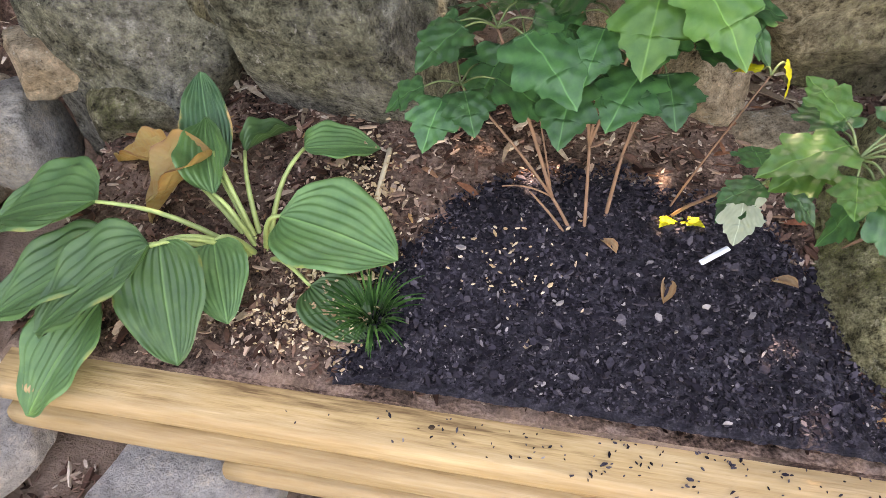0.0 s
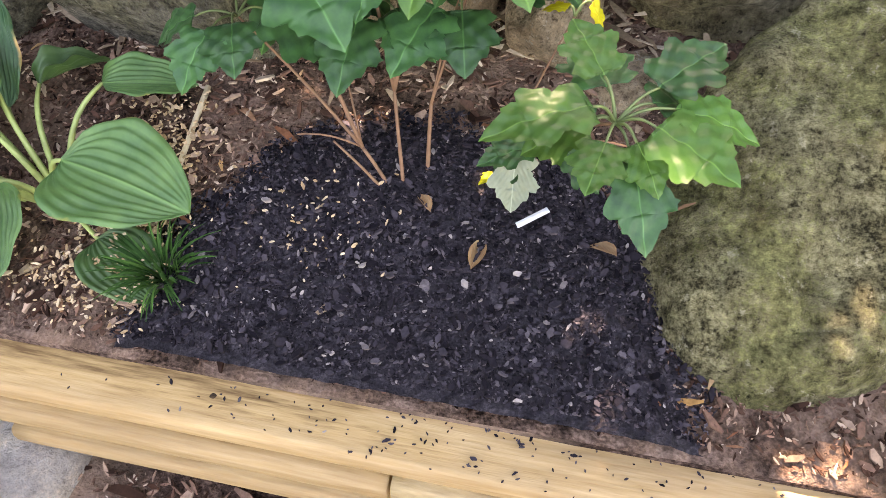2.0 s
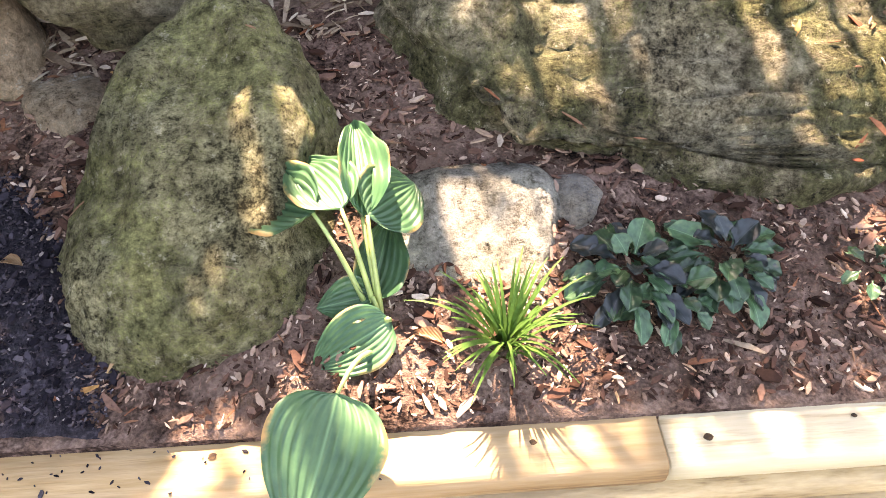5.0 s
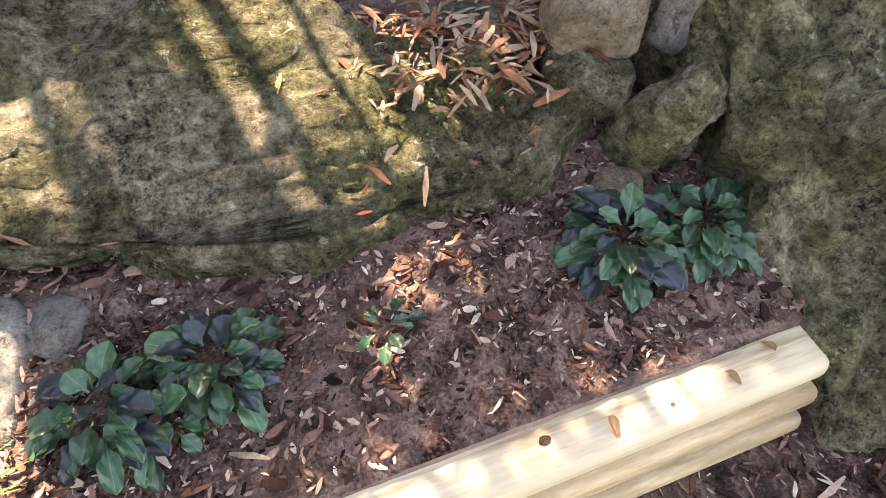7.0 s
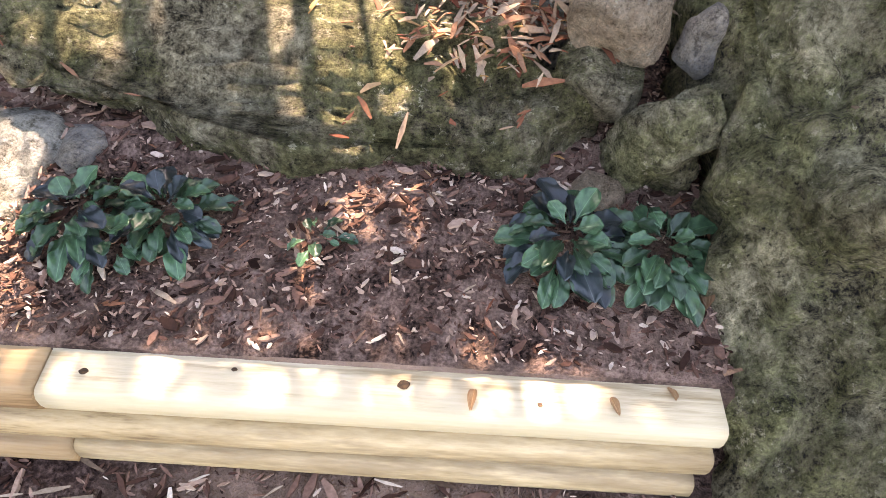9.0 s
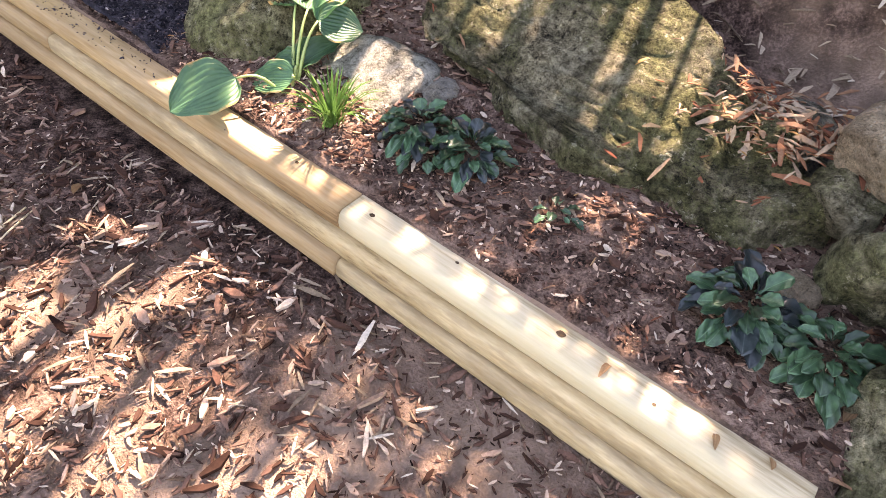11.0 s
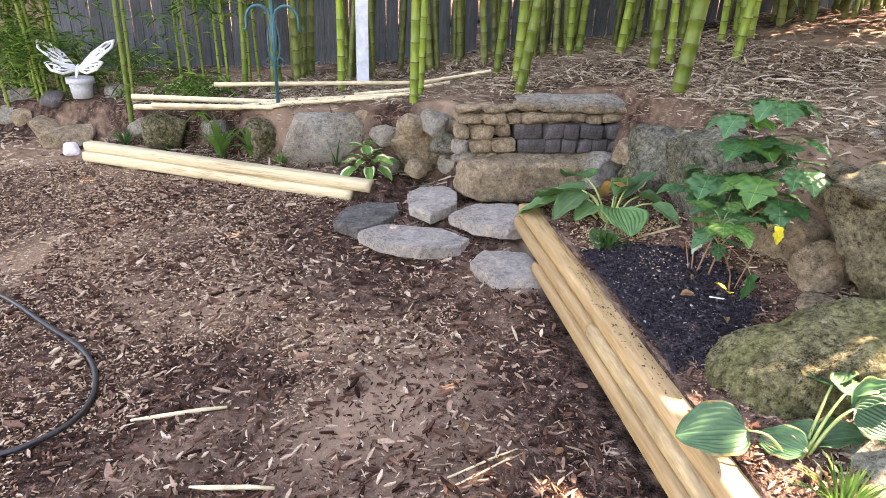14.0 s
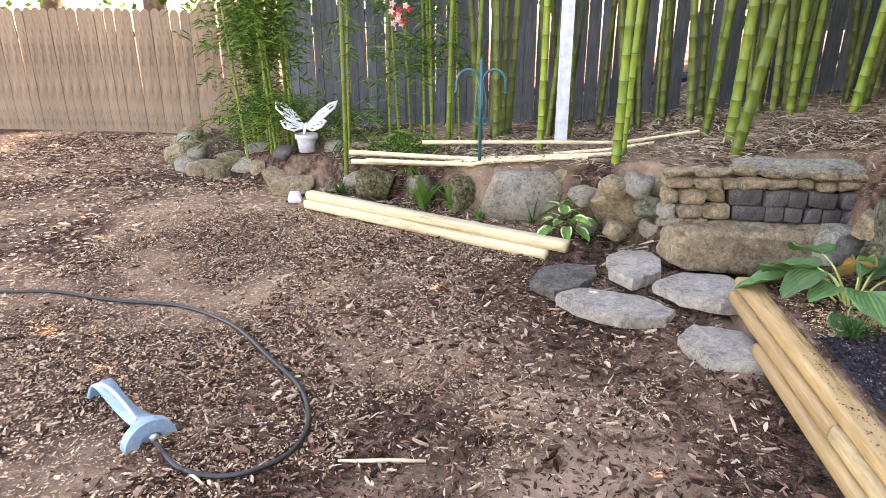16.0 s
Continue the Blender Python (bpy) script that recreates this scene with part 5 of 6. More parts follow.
def tuft(name, x, y, n, length, spread, mat, label, seed, w=0.004, z=None):
    rng = np.random.default_rng(seed)
    z0 = land1(x, y) if z is None else z
    verts, faces = [], []
    for i in range(n):
        a, L = rng.uniform(0, 6.283), length * rng.uniform(0.6, 1.15)
        out, r0 = spread * rng.uniform(0.3, 1.2), rng.uniform(0, 0.03)
        d, s = np.array([math.cos(a), math.sin(a), 0]), np.array([-math.sin(a), math.cos(a), 0])
        b0 = len(verts)
        for k in range(7):
            u = k / 6
            p = d * (r0 + out * L * u ** 1.3) + np.array([0, 0, L * (u * 1.15 - 0.75 * out * u ** 2.4)])
            hw = w * (1 - u ** 3) + 0.0004
            verts += [p - s * hw, p + s * hw]
        faces += [(b0 + 2 * k, b0 + 2 * k + 1, b0 + 2 * k + 3, b0 + 2 * k + 2) for k in range(6)]
    root = tagged(new(name), label, "grass clump")
    root.matrix_world = pose(x, y, z0)
    if n > 100:
        ob = mesh_part("blades", from_arrays("blades", verts, faces), mat, root)
        ob["kind"] = "stuff"
        return root
    for i in range(n):
        mesh_part("blade", from_arrays("blade", verts[14 * i:14 * i + 14], [tuple(q - 14 * i for q in f) for f in faces[6 * i:6 * i + 6]]), mat, root)
    return root


tuft("lilyturf", 1.225, 0.60, 95, 0.145, 0.8, M_GRASS, "clump of bright green lilyturf blades beside a pale stone", 1, 0.0026)
tuft("mondo_grass", -0.345, 0.615, 130, 0.11, 0.8, M_MONDO, "small clump of fine dark green mondo grass", 2, 0.0022)
tuft("strap_plant", -2.82, -1.56, 30, 0.36, 0.75, M_GRASS, "plant with broad upright green strap leaves in the far bed", 3, 0.018)
tuft("strap_plant", -2.75, -1.3, 18, 0.27, 0.75, M_GRASS, "plant with broad upright green strap leaves in the far bed", 4, 0.024)
tuft("iris", -2.5, -0.66, 12, 0.24, 0.4, M_MONDO, "slim upright green blades by the pale boulder", 5, 0.006)
tuft("fern", -3.2, -2.38, 70, 0.16, 0.8, M_MONDO, "low dark green feathery plant in the far bed", 6, 0.004)
tuft("fern", -3.0, -2.0, 40, 0.10, 0.8, M_MONDO, "low dark green feathery plant in the far bed", 7, 0.004)
tuft("weed", -2.55, -1.08, 40, 0.12, 0.6, M_GRASS, "small green weed in the far bed", 8, 0.005)

# the lobed-leaf shrubs
LOB = [lobed_mesh("leaf", s, d) for s, d in ((1, 0.18), (2, 0.35), (3, 0.5))]
LG, LL, LU = [with_mat(m, M_HYD) for m in LOB], [with_mat(m, M_HYDL) for m in LOB], [with_mat(LOB[1], M_HYDU)]
LY = with_mat(LOB[2], M_YEL)


def shrub(name, foot, forks, leaves, label):
    root = tagged(new(name), label, "shrub")
    root.matrix_world = pose(*foot)
    for a, b, r0, r1 in forks:
        stalk(root, a, b, r0 * 0.65, r1 * 0.65, M_TWIG, 0.012, "branch", 7)
    for me, node, base, tip, w in leaves:
        stalk(root, node, base, 0.0022, 0.0016, M_LSTALK, 0.01, "leaf_stalk", 5)
        put_leaf(root, me, base, tip, w)
    return root


def leaf_ring(rng, node, n, out, L, meshes, lift=0.0, phase=0.0):
    res = []
    for i in range(n):
        a = phase + 6.283 * i / n + rng.uniform(-0.35, 0.35)
        d = Vector((math.cos(a), math.sin(a), rng.uniform(0.0, 0.35) + lift))
        b = Vector(node) + d * out * rng.uniform(0.7, 1.1)
        k = L * rng.uniform(0.75, 1.15)
        t = b + Vector((d.x, d.y, d.z * 0.3 - rng.uniform(0.05, 0.45))) * k
        res.append((rng.choice(meshes), node, b, t, k * rng.uniform(0.95, 1.1)))
    return res


rg = random.Random(12)
f1 = (0.04, 0.83, 0.35)
N1 = [(-.14, .95, .80), (-.03, 1.02, .97), (.12, 1.0, .86), (.05, .98, .80), (-.05, .97, 1.06), (.17, 1.02, .80), (-.2, .90, .72), (-.05, 1.09, .92), (.1, 1.1, 1.0), (.2, 1.07, .92), (.03, 1.06, 1.14), (.0, .97, .71), (.13, .98, .73), (-.1, 1.02, .74)]
forks = [((.03, .9, .6), N1[11], .003, .002), ((.09, .9, .58), N1[12], .003, .002), ((-.03, .86, .5), N1[13], .003, .002), (N1[1], N1[7], .003, .002), (N1[2], N1[8], .003, .002), (N1[5], N1[9], .003, .002), (N1[4], N1[10], .003, .002), (f1, (-.03, .86, .5), .006, .005), ((-.03, .86, .5), N1[0], .006, .004), ((-.03, .86, .5), N1[6], .005, .003), (f1, (.03, .9, .6), .006, .0045), ((.03, .9, .6), N1[1], .005, .003), ((.03, .9, .6), N1[2], .005, .003),
         ((.03, .9, .6), N1[3], .004, .003), (N1[1], N1[4], .003, .002), ((.07, .87, .35), (.09, .9, .58), .007, .005), ((.09, .9, .58), N1[5], .004, .003), ((-.03, .86, .5), (-.12, .82, .56), .003, .002), (f1, (-.07, .84, .53), .006, .003)]
lv = []
for i, nd in enumerate(N1):
    lv += leaf_ring(rg, nd, 7 if i in (1, 4) else 6, 0.06, 0.13 if i < 3 else 0.105, LG + (LL if i in (1, 4, 2) else LG), 0.1, i * 0.7)
shrub("lobed_shrub", f1, forks, lv, "bushy shrub with large dark green lobed leaves and bare woody stems")
rg = random.Random(5)
f2 = (0.18, 0.92, 0.36)
M2, S2, Y2N = (.36, .69, .78), (.29, .74, .68), (.30, .93, .74)
forks = [(f2, (.24, .86, .52), .006, .005), ((.24, .86, .52), S2, .005, .004), (S2, M2, .004, .003), (f2, Y2N, .004, .002), (S2, (.40, .77, .66), .003, .002)]
lv = [(LL[0], M2, (.40, .67, .80), (.51, .60, .80), .135), (LL[1], M2, (.33, .66, .83), (.20, .60, .86), .115), (LG[0], M2, (.40, .72, .81), (.48, .79, .85), .12), (LG[1], M2, (.38, .65, .77), (.42, .53, .74), .11),
      (LL[0], M2, (.34, .72, .82), (.29, .80, .86), .10), (LL[1], M2, (.42, .70, .80), (.55, .70, .79), .11), (LL[0], M2, (.35, .65, .79), (.33, .56, .80), .09), (LG[0], S2, (.27, .71, .71), (.19, .66, .72), .075),
      (LU[0], S2, (.25, .71, .70), (.25, .635, .62), .09), (LG[2], (.40, .77, .66), (.44, .79, .62), (.475, .80, .49), .10), (LG[1], M2, (.33, .70, .77), (.25, .76, .76), .08),
      (LY, Y2N, (.29, .945, .74), (.24, .97, .74), .04), (LY, Y2N, (.32, .95, .75), (.37, .935, .69), .055)]
lv = [(me, nd, ba, tuple(b + (t - b) * 0.8 for b, t in zip(ba, ti)), w * 0.72) for me, nd, ba, ti, w in lv]
lv += leaf_ring(rg, M2, 4, 0.04, 0.075, LL + LG, 0.15, 0.4) + leaf_ring(rg, S2, 3, 0.035, 0.07, LG, 0.0, 1.3)
shrub("lobed_shrub", f2, forks, lv, "low shrub with fresh green lobed leaves and a yellow leaf")
f3 = (.22, .9, .36)
shrub("sprout", f3, [(f3, (.215, .89, .42), .003, .002)], [(LY, (.215, .89, .42), (.205, .89, .43), (.185, .86, .47), .03), (LY, (.215, .89, .42), (.225, .89, .43), (.25, .87, .46), .03)], "tiny yellow-green sprout in potting soil")

# ---- bamboo grove leaves ----


def blade_cloud(name, centre, size, n, length, width, seed, mat, hang=0.5):
    """Narrow pointed leaves in twig-like bunches."""
    rng = np.random.default_rng(seed)
    nb = max(1, n // 6)
    c = rng.normal(0, 0.5, (nb, 3)) * np.array(size) + np.array(centre)
    c = np.repeat(c, 6, 0) + rng.normal(0, length * 0.25, (nb * 6, 3))
    k = len(c)
    a = rng.uniform(0, 6.283, k)
    d = np.stack([np.cos(a), np.sin(a), rng.uniform(-1.2, 0.5, k) * hang], -1)
    d /= np.linalg.norm(d, axis=1)[:, None]
    s = np.cross(d, rng.normal(size=(k, 3)))
    s /= np.linalg.norm(s, axis=1)[:, None]
    L, W = (length * rng.uniform(0.6, 1.2, k))[:, None], (width * rng.uniform(0.7, 1.2, k))[:, None]
    verts = np.stack([c, c + d * L * 0.35 + s * W, c + d * L + np.array([0, 0, -0.15]) * L, c + d * L * 0.35 - s * W], 1).reshape(-1, 3)
    b = np.arange(k)[:, None] * 4
    faces = np.concatenate([b + np.array([0, 1, 2, 3])]).tolist()
    return mesh_part(name, from_arrays(name, verts, faces), mat, smooth=False)


def leafy(root_label, x, y, r, lean, seed, clouds, high=3.6):
    root = culm(x, y, r, high, lean, seed)
    root["label"] = root_label
    for j, (dz, size, n) in enumerate(clouds):
        ob = blade_cloud("leaves", (lean[0] * dz, lean[1] * dz, dz), size, n, 0.13, 0.008, seed * 7 + j, M_BLEAF)
        ob.parent = root
    return root


rb = random.Random(31)
for i in range(14):
    leafy("slim leafy bamboo culm in front of the tan fence", -4.5 + rb.uniform(-.5, .3), -3.55 + rb.uniform(-.35, .35), .016, (rb.uniform(-.03, .03), rb.uniform(-.1, .02)), 100 + i, [(0.5, (.35, .3, .3), 130), (1.3, (.4, .35, .5), 260), (2.0, (.5, .4, .4), 380)], 3.2)
for i in range(9):
    leafy("slim leafy bamboo culm in front of the grey fence", -4.1 + rb.uniform(-.5, .3), -2.1 + rb.uniform(-.6, .7), .015, (rb.uniform(-.03, .03), rb.uniform(-.05, .05)), 120 + i, [(1.0, (.3, .3, .4), 120), (1.8, (.4, .4, .4), 300)], 3.0)
# back row along the fence, its shade put into the culm colour
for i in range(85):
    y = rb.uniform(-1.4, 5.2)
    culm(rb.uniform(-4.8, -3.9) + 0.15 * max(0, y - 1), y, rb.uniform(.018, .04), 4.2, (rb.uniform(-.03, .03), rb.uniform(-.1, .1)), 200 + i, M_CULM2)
for i in range(12):
    culm(rb.uniform(-3.8, -2.2), rb.uniform(1.7, 3.2), rb.uniform(.025, .042), 4.2, (rb.uniform(-.03, .03), rb.uniform(-.12, .12)), 300 + i)
for i, (x, y, n, sz) in enumerate([(-3.55, -1.85, 380, (.28, .35, .13)), (-5.0, -3.0, 900, (.5, .7, .28)), (-5.2, -4.0, 600, (.4, .6, .25))]):
    root = tagged(new("dwarf_bamboo"), "low mound of narrow green bamboo leaves on the terrace", "bamboo")
    root.matrix_world = pose(x, y, land1(x, y))
    blade_cloud("leaves", (0, 0, sz[2] * 0.9), sz, n, 0.14, 0.009, 400 + i, M_BLEAF, 0.6).parent = root
    for k in range(12):
        bm = bmesh.new()
        a = k * 0.52
        tube(bm, arc((0, 0, -0.03), (math.cos(a) * sz[0] * 0.7, math.sin(a) * sz[1] * 0.7, sz[2] * 1.2), 0.05, 4), 0.003, 5)
        part("stem", bm, M_STALK, root)

# the tall grove uphill, added out of view: culms and crowns shade the garden
rs = random.Random(77)
for i in range(16):
    x = -0.9 + i * 0.19 + rs.uniform(-.05, .05)
    culm(x, rs.uniform(3.0, 3.5), rs.uniform(.022, .036), 7.2, (rs.uniform(-.03, .03), rs.uniform(-.01, .02)), 500 + i)
for i in range(4):
    culm(rs.uniform(-0.8, 1.9), rs.uniform(2.6, 3.2), rs.uniform(.010, .016), 5.9, (rs.uniform(-.05, .05), rs.uniform(-.01, .02)), 540 + i)


# Fills a box out of view with loose leaves that block the sun.
def crown(name, x0, x1, z0, z1, n, seed, y=3.9, deep=0.45, k=1.0):
    rng = np.random.default_rng(seed)
    c = np.stack([rng.uniform(x0, x1, n), y + rng.normal(0, deep, n), rng.uniform(z0, z1, n)], -1)
    d = rng.normal(size=(n, 3))
    d /= np.linalg.norm(d, axis=1)[:, None]
    s = np.cross(d, rng.normal(size=(n, 3)))
    s /= np.linalg.norm(s, axis=1)[:, None]
    L, W = rng.uniform(0.2, 0.42, n)[:, None] * k, rng.uniform(0.045, 0.085, n)[:, None] * k
    verts = np.stack([c, c + d * L * 0.4 + s * W, c + d * L, c + d * L * 0.4 - s * W], 1).reshape(-1, 3)
    ob = mesh_part(name, from_arrays(name, verts, (np.arange(n)[:, None] * 4 + np.arange(4)).tolist()), M_BLEAF, smooth=False)
    return tagged(ob, "unseen bamboo leaves added uphill to shade the garden", "bamboo foliage", kind="stuff")


crown("shading_foliage", -11.0, -0.88, 1.7, 13.4, 44000, 1)
crown("shading_foliage", -12.0, -2.5, 13.4, 18.5, 9000, 7)
crown("shading_foliage", 1.9, 7.0, 1.7, 10.7, 20000, 2)
crown("shading_foliage", -1.2, 2.2, 6.05, 12.0, 8400, 3)
crown("shading_foliage", -0.9, -0.05, 1.8, 3.55, 900, 5)
crown("shading_foliage", -1.0, -0.18, 5.0, 6.25, 560, 6)
# unseen leafy sprays between the culms, placed to shape the sun patches
for k, (x0, x1, z0, z1, n, y) in enumerate([(0.82, 1.28, 3.47, 3.74, 560, 3.4), (1.34, 1.5, 3.62, 3.74, 90, 3.4), (1.55, 2.2, 3.5, 3.72, 700, 3.4), (1.07, 1.24, 2.75, 3.5, 400, 3.4), (1.66, 2.15, 2.7, 3.5, 700, 3.4), (-0.1, 0.26, 3.1, 3.82, 700, 3.4), (0.48, 0.8, 3.34, 3.46, 120, 3.4), (0.55, 1.9, 4.45, 4.82, 800, 3.9), (-0.95, -0.12, 3.66, 4.1, 330, 3.4)]):
    crown("shading_foliage", x0, x1, z0, z1, n, 30 + k, y, 0.04, 0.3)

# ---- garden things on the terrace ----
POLES = [((-3.2, -2.27), (-2.85, -0.05), .024), ((-2.92, -2.05), (-2.75, -0.25), .02), ((-3.05, -1.6), (-3.3, 0.7), .018), ((-2.98, -2.2), (-2.9, -0.4), .022), ((-3.0, -0.5), (-3.1, 0.3), .018)]
for i, (a, b, r) in enumerate(POLES):
    bm = bmesh.new()
    n = 14
    pts, rad = [], []
    for k in range(n + 1):
        s = k / n
        x, y = a[0] + (b[0] - a[0]) * s, a[1] + (b[1] - a[1]) * s
        for ds, kk in ((-0.006, 1), (0, 1.09), (0.006, 1)):
            q = min(max(s + ds, 0), 1)
            pts.append((a[0] + (b[0] - a[0]) * q + 0.01 * math.sin(q * 5 + i), a[1] + (b[1] - a[1]) * q, 0))
            rad.append(r * kk * (1 - 0.25 * q))
    zs = max(land1(a[0], a[1]), land1(b[0], b[1]), land1((a[0] + b[0]) / 2, (a[1] + b[1]) / 2))
    pts = [(x, y, max(land1(x, y), zs - 0.10) + r + 0.012 * (i % 3)) for x, y, _ in pts]
    clean = [pts[0]]
    cr = [rad[0]]
    for p, q in zip(pts[1:], rad[1:]):
        if (Vector(p) - Vector(clean[-1])).length > 1e-4:
            clean.append(p)
            cr.append(q)
    tube(bm, clean, cr, 9)
    tagged(part("bamboo_pole", bm, M_CANE), "cut dry bamboo pole lying on leaf litter", "pole", "cut bamboo poles")

# shepherd's hook
hx, hy = -2.86, -1.10
hz = land1(hx, hy)
hook = tagged(new("shepherd_hook"), "teal-black iron double shepherd's hook with scrolls", "plant hook")
hook.matrix_world = pose(hx, hy, hz)
top = 1.40 - hz
bm = bmesh.new()
tube(bm, [(0, 0, -0.08), (0, 0, top * 0.6), (0, 0, top - 0.06)], 0.014, 8)
part("pole", bm, M_IRON, hook)
bm = bmesh.new()
tube(bm, [(0, 0, top - 0.08), (0, 0, top - 0.05), (0, 0, top - 0.03), (0, 0, top)], [0.008, 0.018, 0.01, 0.002], 8)
part("finial", bm, M_IRON, hook)
for sg in (-1, 1):
    bm = bmesh.new()
    pts = [(0, sg * 0.012, top - 0.42 + 0.2 * k / 5) for k in range(6)] + [(0, sg * (0.10 - 0.09 * math.cos(a)), top - 0.20 + 0.10 * math.sin(a)) for a in np.linspace(0, math.pi, 14)]
    pts += [(0, sg * 0.19, top - 0.24), (0, sg * 0.195, top - 0.27), (0, sg * 0.215, top - 0.27)]
    tube(bm, pts, 0.011, 7)
    part("arm", bm, M_IRON, hook)
    bm = bmesh.new()
    tube(bm, [(0, sg * 0.055 * math.sin(a) * (0.35 + a / 4), top - 0.12 - 0.42 * a / math.pi) for a in np.linspace(0, math.pi, 14)], 0.006, 6)
    part("scroll", bm, M_IRON, hook)
    bm = bmesh.new()
    tube(bm, [(0, sg * (0.035 + 0.028 * math.cos(a)), top - 0.5 + 0.028 * math.sin(a)) for a in np.linspace(0, 5.8, 14)], 0.006, 6)
    part("scroll", bm, M_IRON, hook)

# white post
post = tagged(new("post"), "whitewashed square wooden post standing in leaf litter", "post")
post.matrix_world = pose(-3.8, -0.4, land1(-3.8, -0.4) - 0.1, 0, -1.2, 8)
bm = bmesh.new()
bmesh.ops.create_cube(bm, size=1, matrix=Matrix.Translation((0, 0, 1.25)) @ Matrix.Diagonal((0.1, 0.1, 2.5, 1)))
bmesh.ops.bevel(bm, geom=list(bm.edges), offset=0.006, segments=2, affect="EDGES")
part("shaft", bm, M_POST, post, smooth=False)

# pot with the white butterfly
bx, by = -4.15, -2.99
bz = land1(bx, by) + 0.02
pot = tagged(new("flower_pot"), "small round grey pot standing among stones", "pot")
pot.matrix_world = pose(bx, by, bz)
bm = bmesh.new()
prof = [(0.0, 0.0), (0.085, 0.0), (0.10, 0.13), (0.10, 0.135), (0.118, 0.135), (0.12, 0.185), (0.105, 0.187), (0.1, 0.15), (0.0, 0.15)]
rings = []
for r, z in prof:
    rings.append([bm.verts.new((r * math.cos(6.283 * k / 24) + (1e-4 * math.cos(6.283 * k / 24) if r == 0 else 0), r * math.sin(6.283 * k / 24) + (1e-4 * math.sin(6.283 * k / 24) if r == 0 else 0), z)) for k in range(24)])
for a, b in zip(rings, rings[1:]):
    for k in range(24):
        bm.faces.new((a[k], a[(k + 1) % 24], b[(k + 1) % 24], b[k]))
part("body", bm, M_POT, pot)
fly = tagged(new("butterfly_ornament"), "white cut-out metal butterfly ornament resting on a pot", "ornament")
fly.matrix_world = pose(bx + 0.02, by, bz + 0.25, 24, 0, 100)


def wing(verts2, name, holes, tilt):
    """A flat wing with a rim, ribs and eye rings, all as thin bars."""
    bm = bmesh.new()
    verts2 = [(x * 1.2, y) for x, y in verts2]
    holes = [(x * 1.2, y, r) for x, y, r in holes]
    pts = [Vector((x, y, abs(x) * tilt)) for x, y in verts2]
    tube(bm, pts + [pts[0]], 0.013, 5)
    for k in range(1, len(pts) - 1):
        tube(bm, [pts[0], pts[0].lerp(pts[k], 0.5) + Vector((0, 0, 0.003)), pts[k]], 0.008, 5)
    for hx_, hy_, hr in holes:
        tube(bm, [(hx_ + hr * math.cos(a), hy_ + hr * math.sin(a), abs(hx_) * tilt) for a in np.linspace(0, 6.283, 12)], 0.01, 5)
    return part(name, bm, M_WHITE, fly)


for sg in (-1, 1):
    wing([(sg * 0.01, 0.02), (sg * 0.10, 0.20), (sg * 0.2, 0.29), (sg * 0.265, 0.28), (sg * 0.25, 0.17), (sg * 0.16, 0.06)], "upper_wing", [(sg * 0.17, 0.19, 0.03), (sg * 0.11, 0.11, 0.02)], 0.45)
    wing([(sg * 0.01, 0.0), (sg * 0.14, 0.03), (sg * 0.19, -0.04), (sg * 0.15, -0.12), (sg * 0.08, -0.12)], "lower_wing", [(sg * 0.12, -0.05, 0.025)], 0.45)
bm = bmesh.new()
tube(bm, [(0, -0.12, 0), (0, -0.06, 0.004), (0, 0.03, 0.006), (0, 0.09, 0.004)], [0.006, 0.014, 0.018, 0.01], 8)
part("body", bm, M_WHITE, fly)
# wreath on the fence
wr = tagged(new("flower_wreath"), "red and pink artificial flowers hung on bamboo", "flowers")
wr.matrix_world = pose(-4.0, -1.95, 1.74)
for k in range(12):
    bm = bmesh.new()
    c = Vector((rs.uniform(-.03, .03), rs.uniform(-.09, .09), rs.uniform(-.11, .09)))
    for p in range(5):
        a = p * 1.257
        tube(bm, [c, c + Vector((0.01, 0.018 * math.cos(a), 0.018 * math.sin(a))), c + Vector((0.006, 0.034 * math.cos(a), 0.034 * math.sin(a)))], [0.004, 0.013, 0.004], 5)
    part("flower", bm, M_FLRED if k % 3 == 0 else M_FLWH, wr)

# ---- hose and sprinkler on the lawn ----


def over(x, y, h):
    return (x, y, land1(x, y) + h)


hose = tagged(new("garden_hose"), "black rubber garden hose curving over mulch", "hose")
HP = [(-0.95, -6.3), (-1.2, -5.0), (-1.33, -4.2), (-1.40, -3.88), (-1.36, -3.44), (-1.34, -2.95), (-1.13, -2.54), (-0.76, -2.14), (-0.5, -1.85), (-0.25, -1.72), (-0.015, -1.71), (0.146, -1.82), (0.208, -1.96), (0.183, -2.12), (0.10, -2.24), (0.05, -2.31)]


def smooth_path(pts, k=6):
    out = []
    for i in range(len(pts) - 1):
        p0, p1, p2, p3 = (np.array(pts[max(0, min(len(pts) - 1, i + j))]) for j in (-1, 0, 1, 2))
        for s in range(k):
            t = s / k
            out.append(tuple(0.5 * (2 * p1 + (p2 - p0) * t + (2 * p0 - 5 * p1 + 4 * p2 - p3) * t * t + (3 * p1 - p0 - 3 * p2 + p3) * t ** 3)))
    return out + [tuple(pts[-1])]


